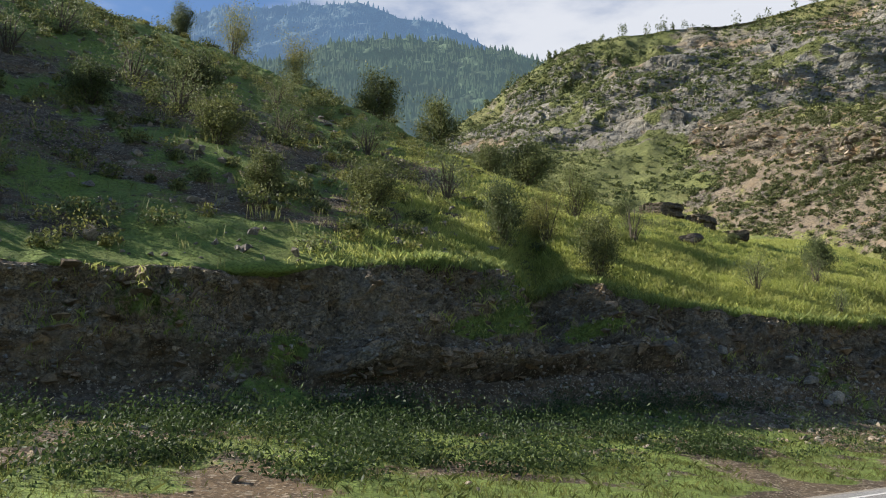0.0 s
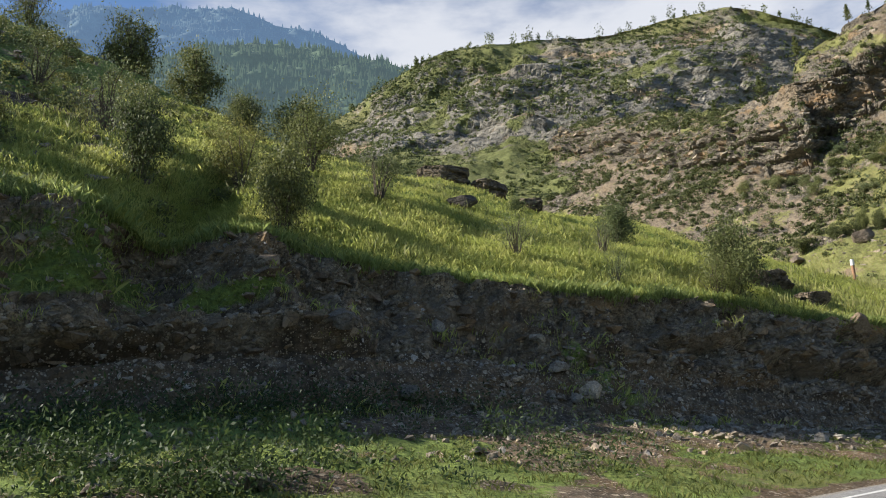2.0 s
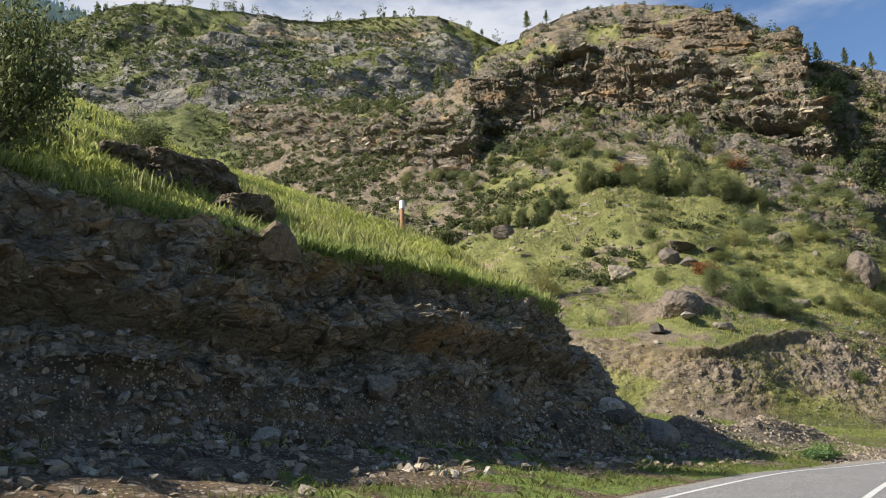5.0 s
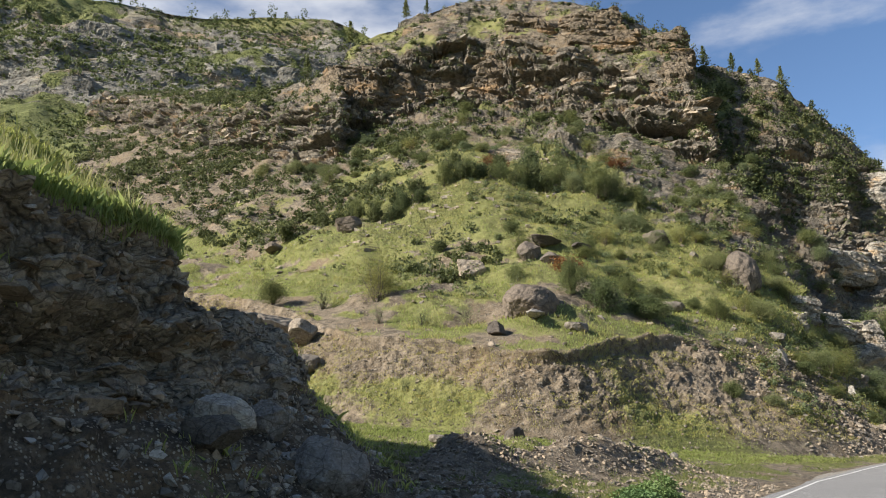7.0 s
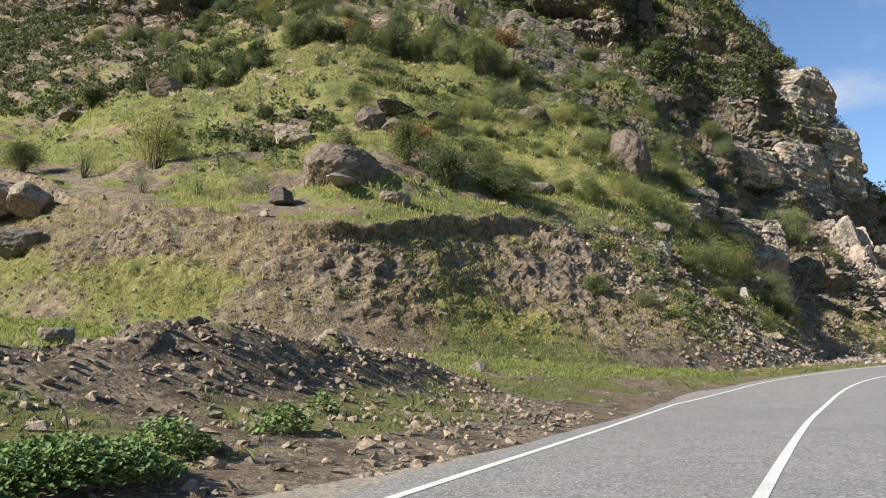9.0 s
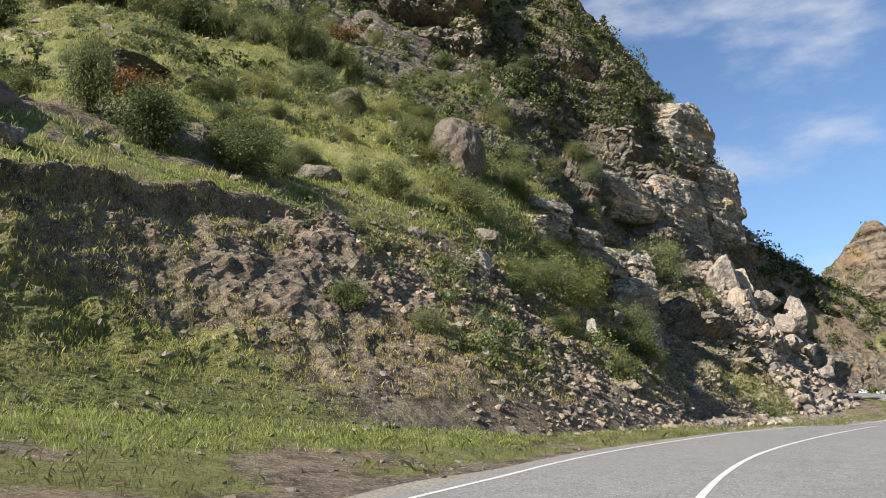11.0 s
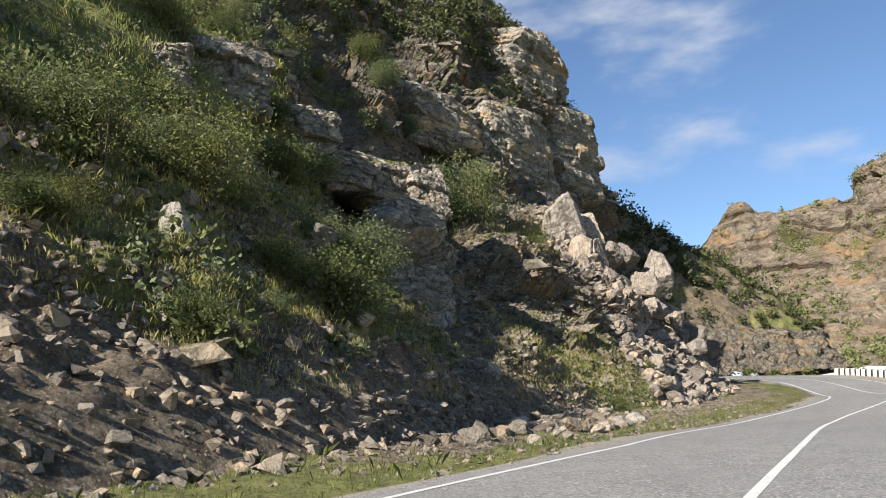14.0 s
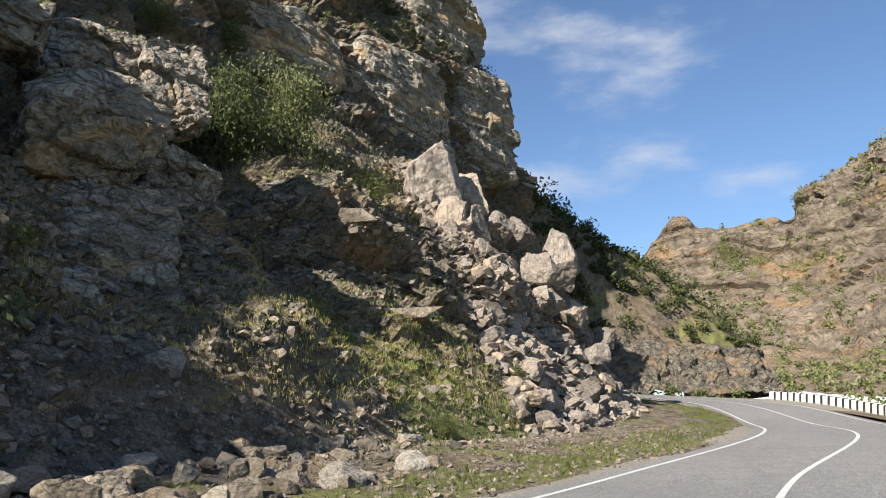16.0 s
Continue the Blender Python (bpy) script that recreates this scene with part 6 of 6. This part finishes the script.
for k, q in enumerate(spots):
    s = rng.uniform(0.25, 0.8)
    boulder("fallen_stone", hill, q[0], q[1], (s * 1.3, s, s * 0.8), (PALE_STONE, TALUS, STONE)[k % 3], "angular fallen stone at the cliff foot", (2, 3, 4, 15, 16, 20)[k % 6], turn=rng.uniform(0, 6), group="fallen stones")

# ---- masses of rock that stand out of the hillside ----
def outcrop(x, y, z, size, turn, seed, grain, label, mat, group="", cuts=30, lean=0.0, steps=1.0):
    """Middle, three sizes in metres (along the face, into it, up) and the turn of the face in degrees."""
    ob = new("rock_outcrop", outcrop_mesh("rock_outcrop", mat, size, seed, grain, cuts, 9, steps))
    ob.matrix_basis = pose(x, y, z, lean, 0, turn)
    return tagged(ob, label, "rock outcrop", group)


for x, y, z, size, turn, seed in (
        (122.4, 173.6, 70.6, (13, 10, 12), -32, 1), (131.4, 170.0, 71.2, (13, 10, 13.5), -32, 2), (140.4, 166.6, 71.0, (13, 10, 13), -32, 3), (147.6, 161.0, 72.6, (12, 10, 13), -36, 4), (154.4, 154.2, 76.0, (12, 10, 14), -38, 5),
        (155.6, 156.4, 84.0, (12, 11, 13), -36, 6), (163.8, 146.0, 83.0, (14, 10, 11), -44, 7), (162.0, 141.4, 77.6, (16, 8, 7), -42, 8), (170.4, 133.8, 75.4, (12, 9, 10), -45, 9), (167.4, 129.6, 61.5, (8, 9, 19), -48, 10)):
    outcrop(x, y, z, size, turn, seed, 1.25, "brown bedded rock wall of the crag above the meadow", CRAG, "walls of the crag", 36)
for x, y, z, size, turn, seed, grain, lean, label in (
        (130.4, 88.0, 12.6, (3.6, 3.0, 2.4), -30, 41, 0.3, 8, "grey bedded outcrop among scrub"), (134.9, 90.4, 14.6, (5.2, 3.2, 3.4), -35, 42, 0.35, 8, "grey bedded outcrop among scrub"), (140.2, 90.4, 13.4, (4.0, 3.0, 2.6), -30, 43, 0.35, 10, "grey bedded outcrop among scrub"), (144.8, 90.8, 12.6, (3.6, 3.0, 2.4), -28, 44, 0.35, 10, "pale ledges above an overhanging slab"),
        (147.8, 89.7, 9.3, (4.4, 4.4, 3.6), -24, 21, 0.45, -6, "overhanging dark grey slab in the rock face"), (148.2, 90.2, 5.2, (5.8, 4.2, 5.4), -26, 22, 0.5, 0, "jointed ochre-stained rock under an overhanging slab"),
        (152.0, 90.9, 12.9, (2.6, 3.4, 4.0), -28, 23, 0.4, 0, "upright grey block beside the gully"), (153.0, 91.2, 8.4, (3.4, 3.2, 5.2), -30, 24, 0.4, 0, "stained broken rock beside the gully"), (144.2, 86.2, 2.5, (3.0, 2.4, 2.5), -20, 25, 0.4, 0, "dark smooth rock at the cliff foot"),
        (150.2, 93.0, 13.4, (4.6, 3.6, 3.0), -25, 26, 0.4, 12, "bedded grey rock with grass on its ledges"), (146.9, 86.4, 1.3, (2.2, 2.0, 2.0), -15, 27, 0.35, 0, "pitted dark rock at the cliff foot"),
        (170.4, 104.2, 26.4, (14, 6, 5.5), -18, 28, 0.9, 14, "pale sloping slab under the cliff top"), (178.4, 104.6, 25.4, (7, 5, 7), -14, 29, 0.8, 0, "fluted grey rock under the cliff top"), (188.4, 104.2, 27.6, (12, 6, 10), -10, 30, 0.9, 0, "jointed grey wall of the cliff"),
        (190.8, 103.0, 22.0, (8, 5, 7), -10, 31, 0.8, 0, "jointed grey wall of the cliff"), (203.5, 110.2, 44.0, (13, 8, 12), -12, 32, 1.1, 0, "overhanging top of the cliff"), (211.5, 110.6, 46.6, (8, 7, 11), -15, 33, 1.0, 0, "overhanging nose of the cliff"), (210.6, 107.2, 34.0, (11, 7, 15), -14, 34, 1.0, 0, "jointed grey wall of the cliff")):
    outcrop(x, y, z, size, turn, seed, grain * (1.7 if grain < 0.6 else 1.2), label, CLIFF, "", 36, lean, 0.62)

for x, y, size, turn, seed in ((17.4, 62.3, (3.4, 2.4, 1.5), 20, 51), (20.2, 61.4, (2.8, 2.0, 1.3), 5, 52), (22.6, 60.6, (2.0, 1.5, 0.9), -10, 53), (36.0, 55.9, (2.4, 1.8, 1.3), 10, 54), (36.6, 53.2, (2.2, 1.5, 1.1), -15, 55), (34.4, 54.8, (2.0, 1.5, 1.2), 30, 56), (33.0, 53.6, (1.5, 1.2, 0.9), 0, 57)):
    outcrop(x, y, bank.ground(x, y, 2.9, 6.5).z + 0.25 * size[2], size, turn, seed, 0.22, "jagged reddish-brown rock in the grass slope", CRAG, "rocks in the grass", 18)

# ---- barrier of whitewashed blocks on the outside of the bend ----
def block_mesh(mat, wide):
    bm = bmesh.new()
    bmesh.ops.create_cube(bm, size=1.0)
    for q in bm.verts:
        q.co.x *= (0.40 if q.co.z > 0 else 0.56) * (0.9 + 0.1 * wide)
        q.co.y *= (0.78 if q.co.z > 0 else 0.84) * wide
        q.co.z = q.co.z * 0.95 + 0.40
    bmesh.ops.bevel(bm, geom=bm.edges[:], offset=0.03, segments=2, affect="EDGES")
    me = bpy.data.meshes.new("block")
    bm.to_mesh(me)
    bm.free()
    me.materials.append(mat)
    return me


def build_barrier():
    root = tagged(new("road_barrier"), "row of whitewashed concrete blocks along the bend", "barrier")
    shape, gap = block_mesh(WHITE, 1.0), block_mesh(BLACK, 0.5)
    far = np.concatenate([[0], np.cumsum(np.linalg.norm(np.diff(CENTRE_FINE, axis=0), axis=1))])
    start = far[(np.abs(CENTRE_FINE[:, 0] - 163)).argmin()]
    for k in range(44):
        s = start + k * 1.15
        q = np.array([np.interp(s, far, CENTRE_FINE[:, i]) for i in range(3)])
        n = np.array([np.interp(s, far, LEFT[:, i]) for i in range(3)])
        ob = part("block", shape, root)
        ob.matrix_basis = Matrix.Translation(q - n * 6.3 + np.array((0, 0, -0.05))) @ Matrix.Rotation(math.atan2(n[1], n[0]), 4, "Z")
        if k < 43:
            q, n = [np.array([np.interp(s + 0.575, far, w[:, i]) for i in range(3)]) for w in (CENTRE_FINE, LEFT)]
            ob = part("spacer", gap, root, "black-painted spacer")
            ob.matrix_basis = Matrix.Translation(q - n * 6.3 + np.array((0, 0, -0.05))) @ Matrix.Rotation(math.atan2(n[1], n[0]), 4, "Z")
    # low dark kerb on which the blocks stand
    i = np.linspace(start - 0.8, start + 50.5, 60)
    mid = np.stack([np.interp(i, far, CENTRE_FINE[:, a]) for a in range(3)], -1)
    nor = np.stack([np.interp(i, far, LEFT[:, a]) for a in range(3)], -1)
    rows = [mid - nor * o + (0, 0, h) for o, h in ((5.98, -0.12), (6.0, 0.10), (6.6, 0.10), (6.62, -0.3))]
    p = np.stack(rows)
    j = np.arange(p.shape[0] * p.shape[1]).reshape(p.shape[:2])
    f = np.stack([j[:-1, :-1], j[:-1, 1:], j[1:, 1:], j[1:, :-1]], -1).reshape(-1, 4)
    part("kerb", mesh_of("kerb", p.reshape(-1, 3), f, GRAVEL, False), root, "low grey concrete kerb")


build_barrier()


def build_post():
    g = bank.ground(48.2, 65.2, 2.9, 6)
    root = tagged(new("marker_post"), "rusty marker post with a white cap in the grass", "post")
    root.matrix_basis = Matrix.Translation(g)
    for name, lo, hi, r, mat in (("shaft", -0.3, 1.5, 0.13, RUST), ("cap", 1.5, 1.95, 0.15, WHITE)):
        bm = bmesh.new()
        bmesh.ops.create_cone(bm, cap_ends=True, segments=12, radius1=r, radius2=r * 0.92, depth=hi - lo, matrix=Matrix.Translation((0, 0, (hi + lo) / 2)))
        bmesh.ops.bevel(bm, geom=bm.edges[:], offset=0.012, segments=1, affect="EDGES")
        me = bpy.data.meshes.new(name)
        bm.to_mesh(me)
        bm.free()
        me.materials.append(mat)
        part(name, me, root)


build_post()
